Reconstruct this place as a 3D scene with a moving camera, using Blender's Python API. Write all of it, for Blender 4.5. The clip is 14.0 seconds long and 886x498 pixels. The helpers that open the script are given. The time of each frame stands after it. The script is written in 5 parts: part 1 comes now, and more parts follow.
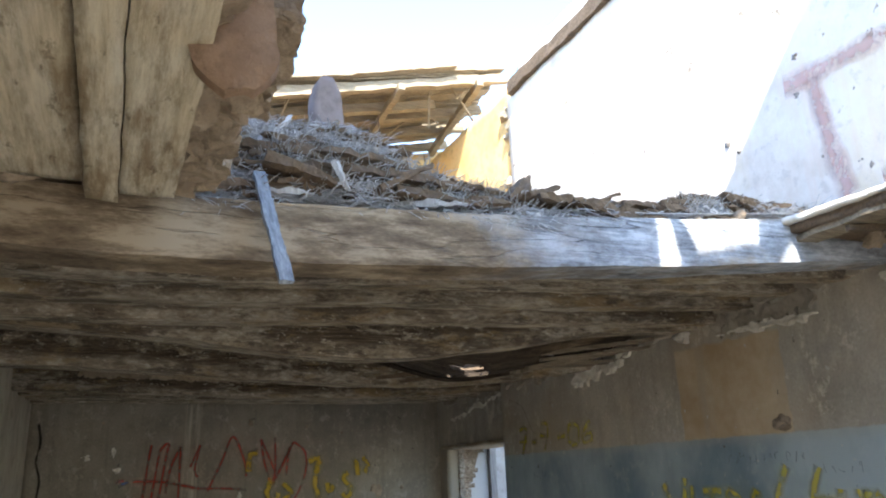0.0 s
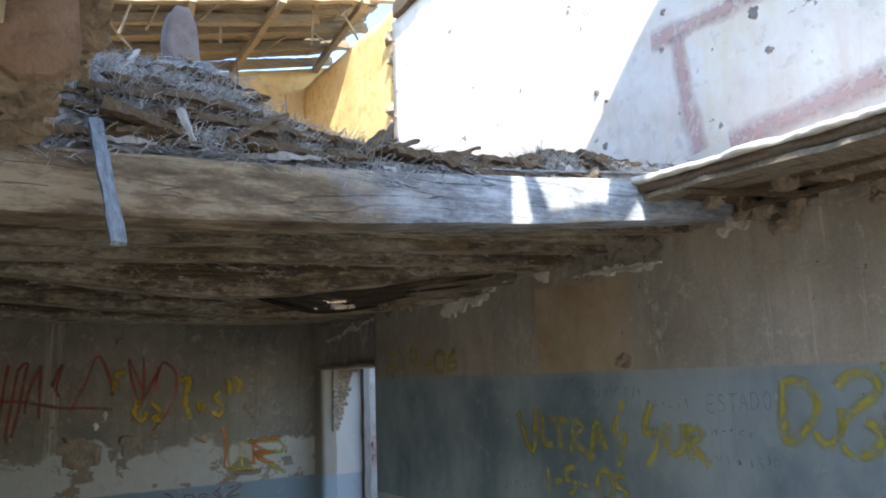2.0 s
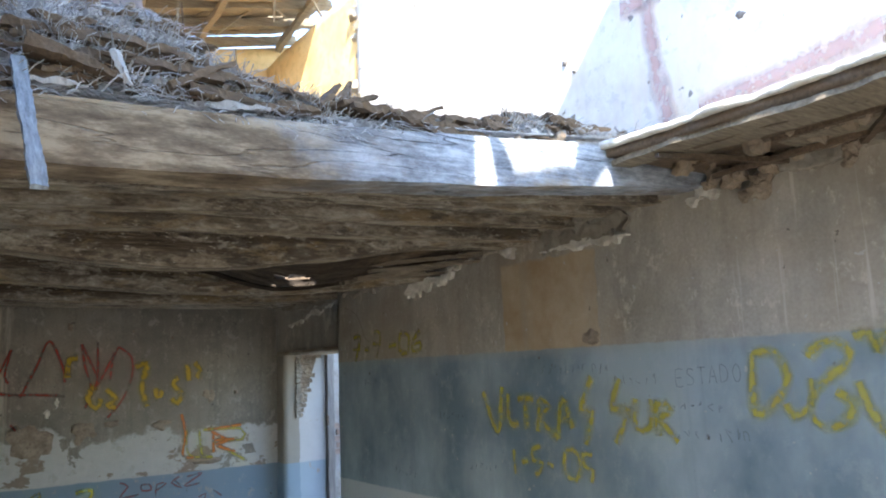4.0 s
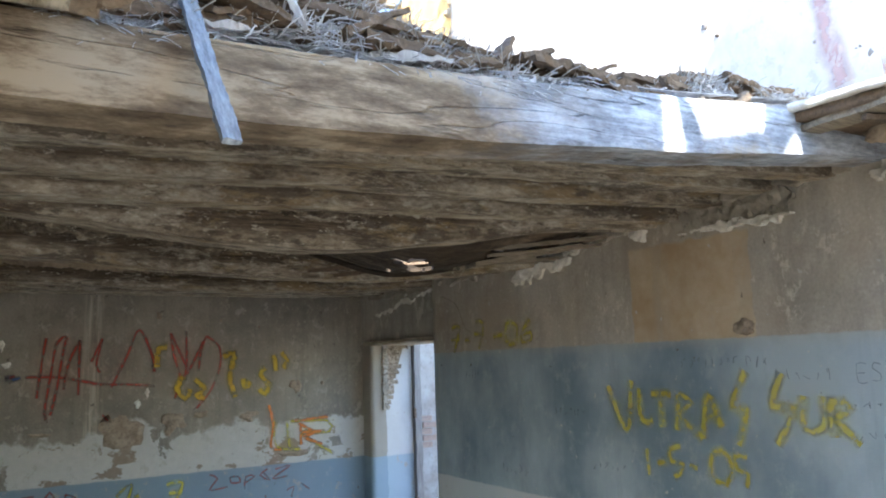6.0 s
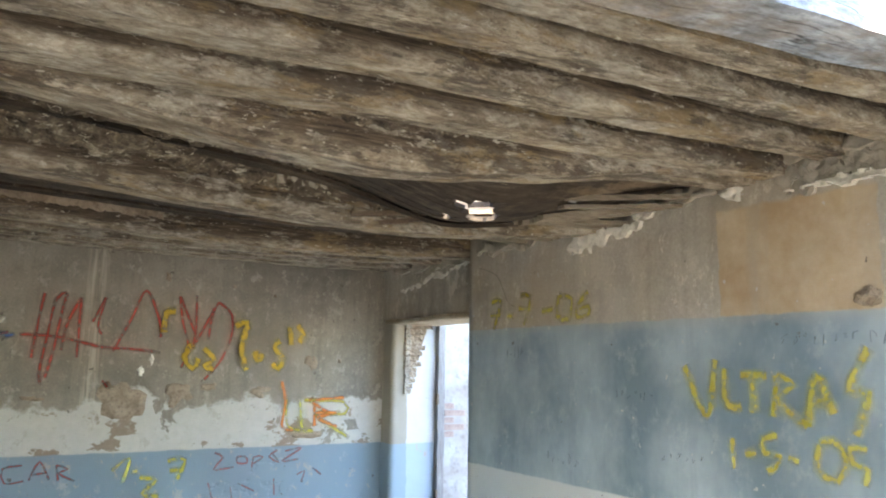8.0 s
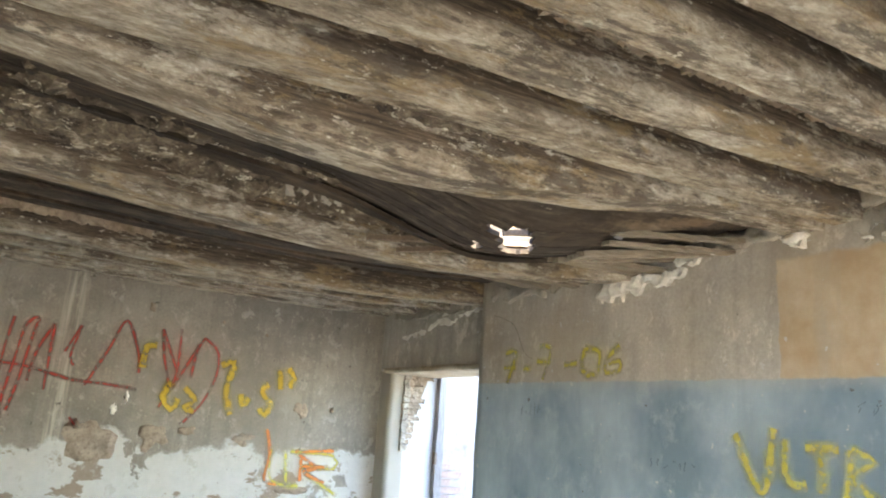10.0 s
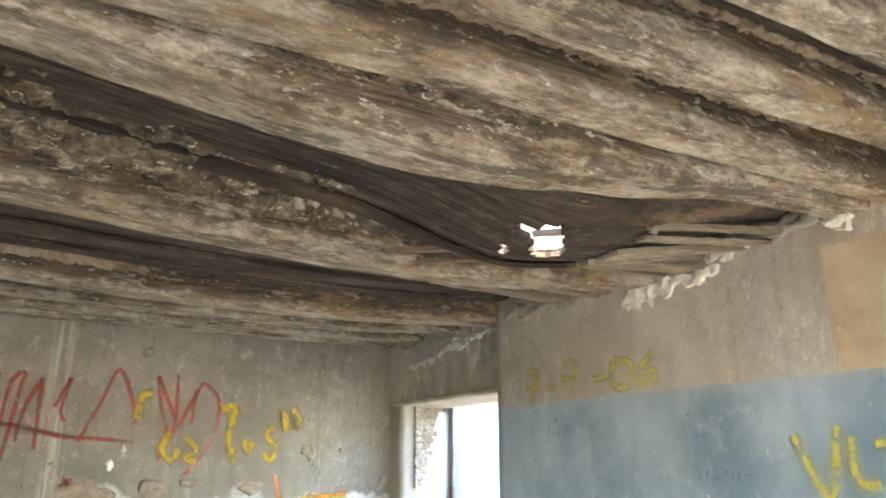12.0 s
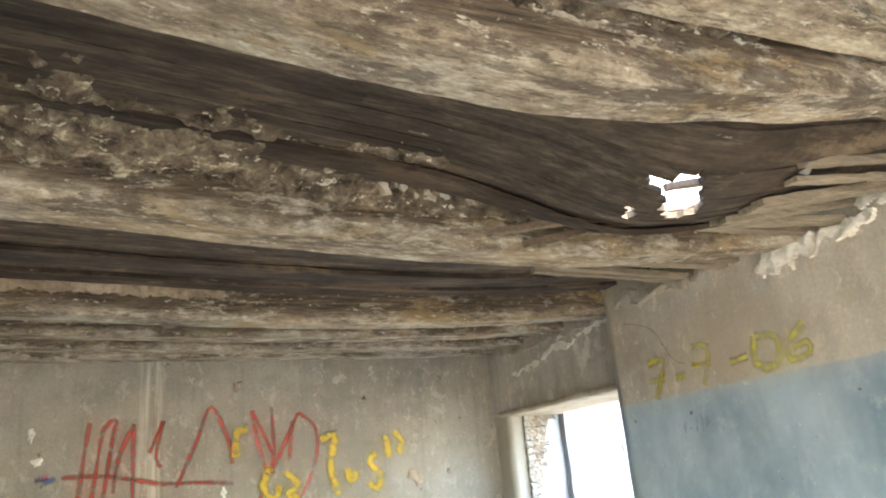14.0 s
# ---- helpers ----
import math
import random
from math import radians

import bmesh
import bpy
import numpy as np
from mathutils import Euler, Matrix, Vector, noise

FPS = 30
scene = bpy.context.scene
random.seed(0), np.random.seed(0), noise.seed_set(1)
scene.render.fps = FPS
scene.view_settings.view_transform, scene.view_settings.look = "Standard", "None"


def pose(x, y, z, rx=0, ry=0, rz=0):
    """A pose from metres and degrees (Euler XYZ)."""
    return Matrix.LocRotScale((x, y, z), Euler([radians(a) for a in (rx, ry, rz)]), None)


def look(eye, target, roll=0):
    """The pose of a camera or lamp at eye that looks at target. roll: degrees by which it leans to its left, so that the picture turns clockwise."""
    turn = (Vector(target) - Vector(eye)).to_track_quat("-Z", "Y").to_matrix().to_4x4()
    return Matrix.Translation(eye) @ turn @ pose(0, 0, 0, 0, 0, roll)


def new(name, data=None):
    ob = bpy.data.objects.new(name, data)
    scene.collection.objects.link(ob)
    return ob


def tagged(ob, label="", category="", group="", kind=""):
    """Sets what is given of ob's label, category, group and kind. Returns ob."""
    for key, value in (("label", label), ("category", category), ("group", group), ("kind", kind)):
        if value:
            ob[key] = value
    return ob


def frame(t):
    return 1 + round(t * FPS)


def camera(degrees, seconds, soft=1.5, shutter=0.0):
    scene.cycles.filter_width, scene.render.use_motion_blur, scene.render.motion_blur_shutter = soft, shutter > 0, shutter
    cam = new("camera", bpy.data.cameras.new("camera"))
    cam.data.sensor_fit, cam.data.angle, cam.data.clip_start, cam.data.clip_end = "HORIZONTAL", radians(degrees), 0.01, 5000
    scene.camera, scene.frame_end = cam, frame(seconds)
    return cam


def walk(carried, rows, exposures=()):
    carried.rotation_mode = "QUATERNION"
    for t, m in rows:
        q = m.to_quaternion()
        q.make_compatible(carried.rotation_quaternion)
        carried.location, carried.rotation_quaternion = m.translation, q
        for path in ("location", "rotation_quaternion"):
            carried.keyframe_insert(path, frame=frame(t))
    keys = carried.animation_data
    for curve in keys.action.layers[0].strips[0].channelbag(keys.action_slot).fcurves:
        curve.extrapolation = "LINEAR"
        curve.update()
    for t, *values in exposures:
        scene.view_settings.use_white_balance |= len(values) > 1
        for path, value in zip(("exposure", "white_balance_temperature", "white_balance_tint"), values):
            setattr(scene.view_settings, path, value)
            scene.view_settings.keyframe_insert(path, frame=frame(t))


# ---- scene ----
cam = camera(60.7, 14.0, soft=2.0)
PATH = [
    (0, (-3.087, -7.474, 1.789), (-2.309, -5.722, 2.358), -2.4),
    (0.5, (-3.105, -7.487, 1.752), (-2.41, -5.719, 2.377), -2.2),
    (1, (-3.119, -7.47, 1.744), (-2.377, -5.697, 2.294), -1.4),
    (1.5, (-3.072, -7.486, 1.816), (-2.165, -5.763, 2.269), -2.6),
    (2, (-2.992, -7.587, 1.925), (-1.946, -5.914, 2.253), -2.0),
    (2.5, (-3.037, -7.669, 1.912), (-1.941, -6.028, 2.242), -2.0),
    (2.7, (-3.034, -7.669, 1.912), (-1.893, -6.056, 2.226), -1.9),
    (4.8, (-2.823, -7.256, 1.802), (-1.72, -5.617, 2.111), -2.5),
    (5, (-2.874, -7.201, 1.816), (-1.724, -5.595, 2.132), -1.3),
    (5.5, (-2.998, -7.056, 1.865), (-1.786, -5.502, 2.201), -2.8),
    (6, (-3.061, -6.987, 1.853), (-2.053, -5.284, 2.145), -1.9),
    (6.5, (-3.021, -6.824, 1.81), (-2.047, -5.1, 2.095), -1.9),
    (7, (-2.987, -6.572, 1.751), (-1.969, -4.874, 2.035), 4.2),
    (7.5, (-2.983, -6.468, 1.684), (-1.961, -4.769, 1.949), 1.4),
    (8, (-3.026, -6.34, 1.664), (-2.02, -4.638, 1.966), 1.0),
    (8.2, (-3.041, -6.295, 1.66), (-2.038, -4.592, 1.963), 1.7),
    (10.3, (-2.888, -5.794, 1.623), (-1.882, -4.129, 2.086), 4.1),
    (10.5, (-2.872, -5.747, 1.627), (-1.845, -4.092, 2.079), 2.9),
    (11, (-2.853, -5.713, 1.634), (-1.909, -4.005, 2.07), 1.8),
    (11.5, (-2.867, -5.67, 1.572), (-1.9, -3.986, 2.052), 1.2),
    (12, (-2.918, -5.568, 1.572), (-1.887, -3.945, 2.119), -0.2),
    (12.5, (-2.978, -5.463, 1.581), (-1.972, -3.823, 2.127), -0.6),
    (13, (-2.949, -5.301, 1.554), (-2.155, -3.547, 2.095), -1.3),
    (13.5, (-2.892, -5.219, 1.59), (-2.063, -3.496, 2.175), -2.9),
    (14, (-2.821, -5.139, 1.584), (-1.954, -3.437, 2.177), -5.6),
]
EXPOSURES = [
    (0, 2.75, 6700, 10), (0.5, 2.45, 6700, 10), (1, 2.25, 6700, 10), (2.5, 2.25, 6600, 10), (5, 3.25, 6400, 10), (5.5, 3.15, 6400, 10), (7, 3.7, 6700, 10),
    (8, 4.3, 6800, 10), (11, 4.75, 6900, 10), (14, 5.2, 6950, 10),
]
walk(cam, [(t, look(eye, target, roll)) for t, eye, target, roll in PATH], EXPOSURES)

# ---- daylight: clear sky, high morning sun from behind the walker ----
SUN_WAY = Vector((0.35, 1.0, -1.04)).normalized()
world = bpy.data.worlds.new("world")
scene.world = world
world.use_nodes = True
wn = world.node_tree
sky = wn.nodes.new("ShaderNodeTexSky")
sky.sky_type = "NISHITA"
sky.sun_disc = False
sky.dust_density, sky.ozone_density = 0.3, 2.5
sky.sun_elevation = math.asin(-SUN_WAY.z)
sky.sun_rotation = math.atan2(-SUN_WAY.x, -SUN_WAY.y)
background = wn.nodes["Background"]
background.inputs[1].default_value = 0.15
wn.links.new(sky.outputs[0], background.inputs[0])
sun_data = bpy.data.lights.new("sun", "SUN")
sun_data.energy, sun_data.angle, sun_data.color = 3.0, radians(0.53), (1.0, 0.95, 0.86)
sun = new("sun", sun_data)
sun.matrix_world = Matrix.Translation((-5, -14, 14)) @ SUN_WAY.to_track_quat("-Z", "Y").to_matrix().to_4x4()


# ---- materials ----
class Paint:
    """A small builder of node materials in object space."""

    def __init__(self, name, rough=0.9):
        self.m = bpy.data.materials.new(name)
        self.m.use_nodes = True
        self.t = self.m.node_tree
        self.b = self.t.nodes["Principled BSDF"]
        self.b.inputs["Roughness"].default_value = rough
        self.b.inputs["Specular IOR Level"].default_value = 0.25
        self.co = self.t.nodes.new("ShaderNodeTexCoord").outputs["Object"]

    def put(self, socket, value):
        if isinstance(value, bpy.types.NodeSocket):
            self.t.links.new(value, socket)
        elif isinstance(value, tuple) and len(value) == 3 and socket.type == "RGBA":
            socket.default_value = (*value, 1)
        else:
            socket.default_value = value

    def scaled(self, x, y, z):
        n = self.t.nodes.new("ShaderNodeMapping")
        self.put(n.inputs["Vector"], self.co)
        n.inputs["Scale"].default_value = (x, y, z)
        return n.outputs[0]

    def noise(self, scale, detail=5.0, where=None, rough=0.6, warp=0.0):
        n = self.t.nodes.new("ShaderNodeTexNoise")
        self.put(n.inputs["Vector"], where or self.co)
        n.inputs["Scale"].default_value, n.inputs["Detail"].default_value = scale, detail
        n.inputs["Roughness"].default_value, n.inputs["Distortion"].default_value = rough, warp
        return n.outputs["Fac"]

    def ramp(self, fac, *stops):
        n = self.t.nodes.new("ShaderNodeValToRGB")
        self.put(n.inputs[0], fac)
        e = n.color_ramp.elements
        while len(e) < len(stops):
            e.new(0.5)
        for s, (at, c) in zip(e, stops):
            s.position, s.color = at, (*c, 1) if isinstance(c, tuple) else (c, c, c, 1)
        return n.outputs[0]

    def mix(self, fac, a, b, how="MIX"):
        n = self.t.nodes.new("ShaderNodeMix")
        n.data_type, n.blend_type = "RGBA", how
        self.put(n.inputs["Factor"], fac)
        self.put(n.inputs[6], a)
        self.put(n.inputs[7], b)
        return n.outputs[2]

    def sum(self, how, a, b):
        n = self.t.nodes.new("ShaderNodeMath")
        n.operation = how
        self.put(n.inputs[0], a)
        self.put(n.inputs[1], b)
        return n.outputs[0]

    def axis(self, i):
        n = self.t.nodes.new("ShaderNodeSeparateXYZ")
        self.put(n.inputs[0], self.co)
        return n.outputs[i]

    def chance(self):
        return self.t.nodes.new("ShaderNodeObjectInfo").outputs["Random"]

    def done(self, colour, *bumps):
        self.put(self.b.inputs["Base Color"], colour)
        last = None
        for height, strength, far in bumps:
            n = self.t.nodes.new("ShaderNodeBump")
            n.inputs["Strength"].default_value, n.inputs["Distance"].default_value = strength, far
            self.put(n.inputs["Height"], height)
            if last:
                self.put(n.inputs["Normal"], last)
            last = n.outputs[0]
        if last:
            self.put(self.b.inputs["Normal"], last)
        return self.m


def below(p, z, soft, wobble=None, amount=0.0):
    """1 below the height z, 0 above it, with an uneven edge."""
    h = p.axis(2)
    if wobble:
        h = p.sum("ADD", h, p.sum("MULTIPLY", p.sum("SUBTRACT", wobble, 0.5), amount))
    n = p.t.nodes.new("ShaderNodeMapRange")
    p.put(n.inputs[0], h)
    for i, v in enumerate((z - soft, z + soft, 1.0, 0.0)):
        n.inputs[1 + i].default_value = v
    return n.outputs[0]


def render_coat(p, light=(0.36, 0.325, 0.265), dark=(0.19, 0.17, 0.14)):
    """Old cement render: blotches, damp streaks, fine grit."""
    blot = p.noise(1.1, 6, rough=0.65)
    streak = p.noise(3.0, 4, p.scaled(3.5, 3.5, 0.35))
    grit = p.noise(60, 3)
    c = p.ramp(blot, (0.3, dark), (0.55, light), (0.8, tuple(v * 1.15 for v in light)))
    c = p.mix(p.ramp(streak, (0.5, 0.0), (0.75, 0.5)), c, tuple(v * 0.8 for v in dark))
    c = p.mix(p.ramp(p.noise(9, 6), (0.52, 0.0), (0.62, 0.35)), c, tuple(min(1, v * 1.35) for v in light))
    c = p.mix(p.ramp(p.noise(4.5, 9, rough=0.75), (0.50, 0.0), (0.60, 0.5)), c, dark)
    c = p.mix(p.ramp(p.noise(6.5, 9, p.scaled(1, 1, 0.7), 0.78), (0.56, 0.0), (0.61, 0.5)), c, tuple(min(1, v * 1.5) for v in light))
    return p.mix(0.18, c, p.ramp(grit, (0.3, 0.1), (0.7, 0.6)), "OVERLAY"), grit


def make_north():
    p = Paint("north_wall_render", 0.92)
    c, grit = render_coat(p, (0.30, 0.27, 0.22), (0.17, 0.152, 0.125))
    up = p.sum("ABSOLUTE", p.sum("ADD", p.axis(0), 2.36), 0.0)
    c = p.mix(p.sum("MULTIPLY", p.ramp(up, (0.03, 1.0), (0.10, 0.0)), p.ramp(p.noise(4, 4, p.scaled(9, 1, 0.4)), (0.42, 0.0), (0.6, 0.7))), c, (0.50, 0.45, 0.36))
    edge = p.noise(6, 6, rough=0.7)
    chips = p.noise(2.6, 7, rough=0.62, warp=0.3)
    lime = p.sum("MULTIPLY", below(p, 1.33, 0.02, p.noise(2.2, 5), 0.75), p.ramp(chips, (0.40, 0.0), (0.415, 1.0)))
    c = p.mix(lime, c, p.mix(p.noise(14, 4), (0.40, 0.385, 0.345), (0.54, 0.52, 0.475)))
    mud = p.sum("MULTIPLY", below(p, 1.22, 0.02, p.noise(3.1, 6), 0.9), p.ramp(p.noise(2.0, 7, p.scaled(1.0, 1, 1.9), 0.65), (0.56, 0.0), (0.57, 1.0)))
    c = p.mix(mud, c, p.mix(p.noise(22, 5), (0.21, 0.165, 0.12), (0.31, 0.25, 0.19)))
    blue = below(p, 0.96, 0.006, edge, 0.03)
    wear = p.ramp(p.noise(5, 7, rough=0.7), (0.60, 0.0), (0.68, 0.6))
    coat = p.mix(wear, p.mix(p.noise(1.7, 4), (0.175, 0.235, 0.28), (0.235, 0.295, 0.335)), (0.40, 0.40, 0.38))
    c = p.mix(blue, c, coat)
    pits = p.ramp(p.noise(13, 5, rough=0.55), (0.685, 0.0), (0.70, 0.8))
    scuff = p.ramp(p.noise(7.5, 9, p.scaled(1, 1, 0.8), 0.74), (0.575, 0.0), (0.60, 0.6))
    c = p.mix(scuff, c, p.mix(p.noise(30, 3), (0.30, 0.27, 0.22), (0.46, 0.43, 0.37)))
    c = p.mix(pits, c, (0.10, 0.085, 0.07))
    return p.done(c, (pits, -0.7, 0.01), (scuff, -0.3, 0.004), (chips, 0.25, 0.01), (lime, 0.6, 0.006), (mud, -0.5, 0.008), (grit, 0.25, 0.004))


def make_east():
    p = Paint("east_wall_render", 0.9)
    c, grit = render_coat(p, (0.47, 0.43, 0.365), (0.29, 0.265, 0.225))
    tan = p.ramp(p.noise(0.8, 3), (0.5, 0.0), (0.68, 0.5))
    c = p.mix(tan, c, (0.40, 0.315, 0.215))
    edge = p.noise(7, 5, rough=0.7)
    jitter = p.sum("MULTIPLY", p.sum("SUBTRACT", p.noise(11, 6), 0.5), 0.05)
    along = p.sum("ABSOLUTE", p.sum("ADD", p.sum("ADD", p.axis(1), jitter), 4.265), 0.0)
    above = p.sum("ABSOLUTE", p.sum("SUBTRACT", p.sum("ADD", p.axis(2), jitter), 2.17), 0.0)
    patch = p.sum("MULTIPLY", p.ramp(along, (0.392, 1.0), (0.398, 0.0)), p.ramp(above, (0.25, 1.0), (0.27, 0.0)))
    tan_coat = p.mix(p.ramp(p.noise(3.2, 7, rough=0.7), (0.35, 0.0), (0.65, 1.0)), (0.40, 0.285, 0.165), (0.53, 0.435, 0.305))
    tan_coat = p.mix(p.ramp(p.noise(2.4, 5, p.scaled(3, 3, 0.5)), (0.5, 0.0), (0.7, 0.55)), tan_coat, (0.36, 0.32, 0.26))
    c = p.mix(p.sum("MULTIPLY", patch, 0.9), c, tan_coat)
    board = below(p, 1.915, 0.006, edge, 0.03)
    foot = below(p, 0.975, 0.006, edge, 0.02)
    tone = p.mix(p.ramp(p.noise(1.3, 5, p.scaled(1, 1, 0.7)), (0.38, 0.0), (0.62, 1.0)), (0.165, 0.225, 0.265), (0.36, 0.43, 0.47))
    tone = p.mix(p.ramp(p.noise(6, 9, p.scaled(1, 1, 0.8), 0.78), (0.53, 0.0), (0.66, 0.38)), tone, (0.46, 0.51, 0.52))
    tone = p.mix(p.ramp(p.noise(2.2, 3, p.scaled(4, 4, 0.3)), (0.55, 0.0), (0.8, 0.35)), tone, (0.15, 0.19, 0.22))
    c = p.mix(board, c, tone)
    low = p.mix(p.noise(3, 6), (0.50, 0.53, 0.53), (0.62, 0.63, 0.60))
    c = p.mix(foot, c, low)
    line = p.sum("MULTIPLY", board, p.sum("SUBTRACT", 1.0, below(p, 1.88, 0.02, edge, 0.06)))
    c = p.mix(p.sum("MULTIPLY", line, 0.25), c, (0.42, 0.40, 0.36))
    drip = p.sum("MULTIPLY", p.ramp(p.noise(5, 4, p.scaled(1, 3.2, 0.16), 0.55), (0.60, 0.0), (0.68, 0.6)), p.sum("SUBTRACT", 1.0, below(p, 1.93, 0.03)))
    near = p.t.nodes.new("ShaderNodeMapRange")
    p.put(near.inputs[0], p.axis(1))
    for k, v in enumerate((-5.5, -5.0, 1.0, 0.0)):
        near.inputs[1 + k].default_value = v
    c = p.mix(p.sum("MULTIPLY", drip, near.outputs[0]), c, (0.62, 0.585, 0.52))
    pits = p.ramp(p.noise(13, 5, rough=0.55), (0.70, 0.0), (0.715, 0.8))
    c = p.mix(pits, c, (0.10, 0.085, 0.07))
    specks = p.ramp(p.noise(17, 2), (0.70, 0.0), (0.73, 1.0))
    c = p.mix(p.sum("MULTIPLY", specks, 0.7), c, (0.5, 0.49, 0.46))
    return p.done(c, (p.noise(3.0, 6), 0.25, 0.01), (patch, 0.4, 0.004), (edge, 0.15, 0.006), (grit, 0.22, 0.004))


def make_plain(name, light, dark, rough=0.92, size=1.0, bump=0.4):
    p = Paint(name, rough)
    c = p.ramp(p.noise(2.2 * size, 7, rough=0.65), (0.3, dark), (0.7, light))
    c = p.mix(p.ramp(p.noise(11 * size, 6), (0.5, 0.0), (0.7, 0.5)), c, tuple(0.6 * v for v in dark))
    grit = p.noise(45 * size, 4)
    return p.done(c, (p.noise(7 * size, 6), bump, 0.015), (grit, bump * 0.8, 0.004))


def make_joist():
    """Old pine: lime and dust colours low on each side, darker wood towards the top."""
    p = Paint("limed_old_wood", 0.9)
    s = p.t.nodes.new("ShaderNodeSeparateXYZ")
    p.put(s.inputs[0], p.t.nodes.new("ShaderNodeTexCoord").outputs["UV"])
    grain = p.noise(10, 9, p.scaled(0.45, 9.0, 9.0), 0.75)
    scab = p.noise(9, 10, p.scaled(0.5, 1.3, 1.3), 0.82)
    speck = p.noise(34, 7, p.scaled(0.5, 1.2, 1.2), 0.75)
    bare = p.ramp(grain, (0.36, (0.028, 0.021, 0.016)), (0.5, (0.090, 0.068, 0.048)), (0.62, (0.18, 0.14, 0.10)), (0.74, (0.32, 0.265, 0.195)))
    dusty = p.ramp(scab, (0.36, (0.10, 0.078, 0.056)), (0.45, (0.23, 0.19, 0.142)), (0.53, (0.40, 0.345, 0.265)), (0.62, (0.66, 0.60, 0.49)))
    dusty = p.mix(0.25, dusty, bare)
    line = p.sum("ADD", s.outputs[1], p.sum("MULTIPLY", p.sum("SUBTRACT", p.noise(4, 9, p.scaled(0.6, 2, 2), 0.75), 0.5), 0.9))
    near = p.t.nodes.new("ShaderNodeMapRange")
    p.put(near.inputs[0], p.axis(1))
    for k, v in enumerate((-4.7, -4.1, 0.05, 0.0)):
        near.inputs[1 + k].default_value = v
    line = p.sum("ADD", p.sum("SUBTRACT", line, near.outputs[0]), -0.02)
    lime = p.ramp(line, (0.10, 1.0), (0.17, 0.8), (0.30, 0.2), (0.42, 0.0))
    c = p.mix(lime, bare, dusty)
    blotch = p.ramp(p.noise(5, 10, p.scaled(0.42, 1.4, 1.4), 0.8), (0.52, 0.0), (0.55, 0.65))
    c = p.mix(blotch, c, p.mix(p.ramp(speck, (0.38, 0.0), (0.62, 1.0)), (0.17, 0.14, 0.105), (0.60, 0.55, 0.46)))
    ochre = p.ramp(p.noise(2.6, 8, p.scaled(0.7, 2, 2), 0.75), (0.54, 0.0), (0.60, 0.65))
    c = p.mix(ochre, c, p.mix(scab, (0.09, 0.055, 0.025), (0.46, 0.34, 0.18)))
    dirt = p.ramp(p.noise(4.0, 10, p.scaled(0.38, 1.4, 1.4), 0.8), (0.52, 0.0), (0.56, 0.72))
    c = p.mix(dirt, c, p.mix(grain, (0.016, 0.012, 0.010), (0.11, 0.085, 0.065)))
    c = p.mix(p.ramp(speck, (0.605, 0.0), (0.635, 0.8)), c, (0.56, 0.52, 0.44))
    c = p.mix(0.3, c, p.ramp(p.chance(), (0.0, 0.42), (1.0, 0.6)), "OVERLAY")
    return p.done(c, (blotch, 0.7, 0.008), (dirt, -0.7, 0.008), (scab, 0.8, 0.008), (grain, 0.7, 0.006), (speck, 0.6, 0.004))


def make_wood(name, light, dark, stretch=(0.8, 7.0, 7.0), scale=9, cracks=0.0):
    p = Paint(name, 0.88)
    grain = p.noise(scale, 6, p.scaled(*stretch), 0.7)
    c = p.ramp(grain, (0.25, dark), (0.7, light))
    c = p.mix(p.ramp(p.noise(2.5, 5), (0.45, 0.0), (0.7, 0.55)), c, tuple(0.55 * v for v in light))
    c = p.mix(0.4, c, p.ramp(p.chance(), (0.0, 0.35), (1.0, 0.65)), "OVERLAY")
    bumps = [(grain, 0.6, 0.006), (p.noise(60, 3), 0.3, 0.002)]
    if cracks:
        slit = p.ramp(p.noise(2.2, 3, p.scaled(0.5, 9, 9), 0.5, 0.6), (0.47, 1.0), (0.495, 0.0), (0.505, 0.0), (0.53, 1.0))
        c = p.mix(p.sum("MULTIPLY", p.sum("SUBTRACT", 1.0, slit), cracks), c, (0.02, 0.017, 0.015))
        bumps.insert(0, (slit, 0.8, 0.01))
    return p.done(c, *bumps)


def make_clay():
    """Crumbling clay fill: dark hollows, pale lime crumbs."""
    p = Paint("clay_crumb", 0.93)
    lumps = p.noise(13, 9, p.scaled(0.8, 1.1, 1.1), 0.75)
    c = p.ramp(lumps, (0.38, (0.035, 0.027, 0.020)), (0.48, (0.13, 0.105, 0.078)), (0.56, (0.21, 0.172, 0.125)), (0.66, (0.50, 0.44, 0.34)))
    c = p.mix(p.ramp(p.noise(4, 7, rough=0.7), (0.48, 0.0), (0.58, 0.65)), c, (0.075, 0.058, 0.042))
    flakes = p.ramp(p.noise(30, 5, p.scaled(0.6, 1.2, 1.2), 0.7), (0.60, 0.0), (0.63, 0.85))
    c = p.mix(flakes, c, (0.58, 0.53, 0.43))
    return p.done(c, (lumps, 1.0, 0.02), (flakes, 0.6, 0.006), (p.noise(70, 4), 0.5, 0.004))


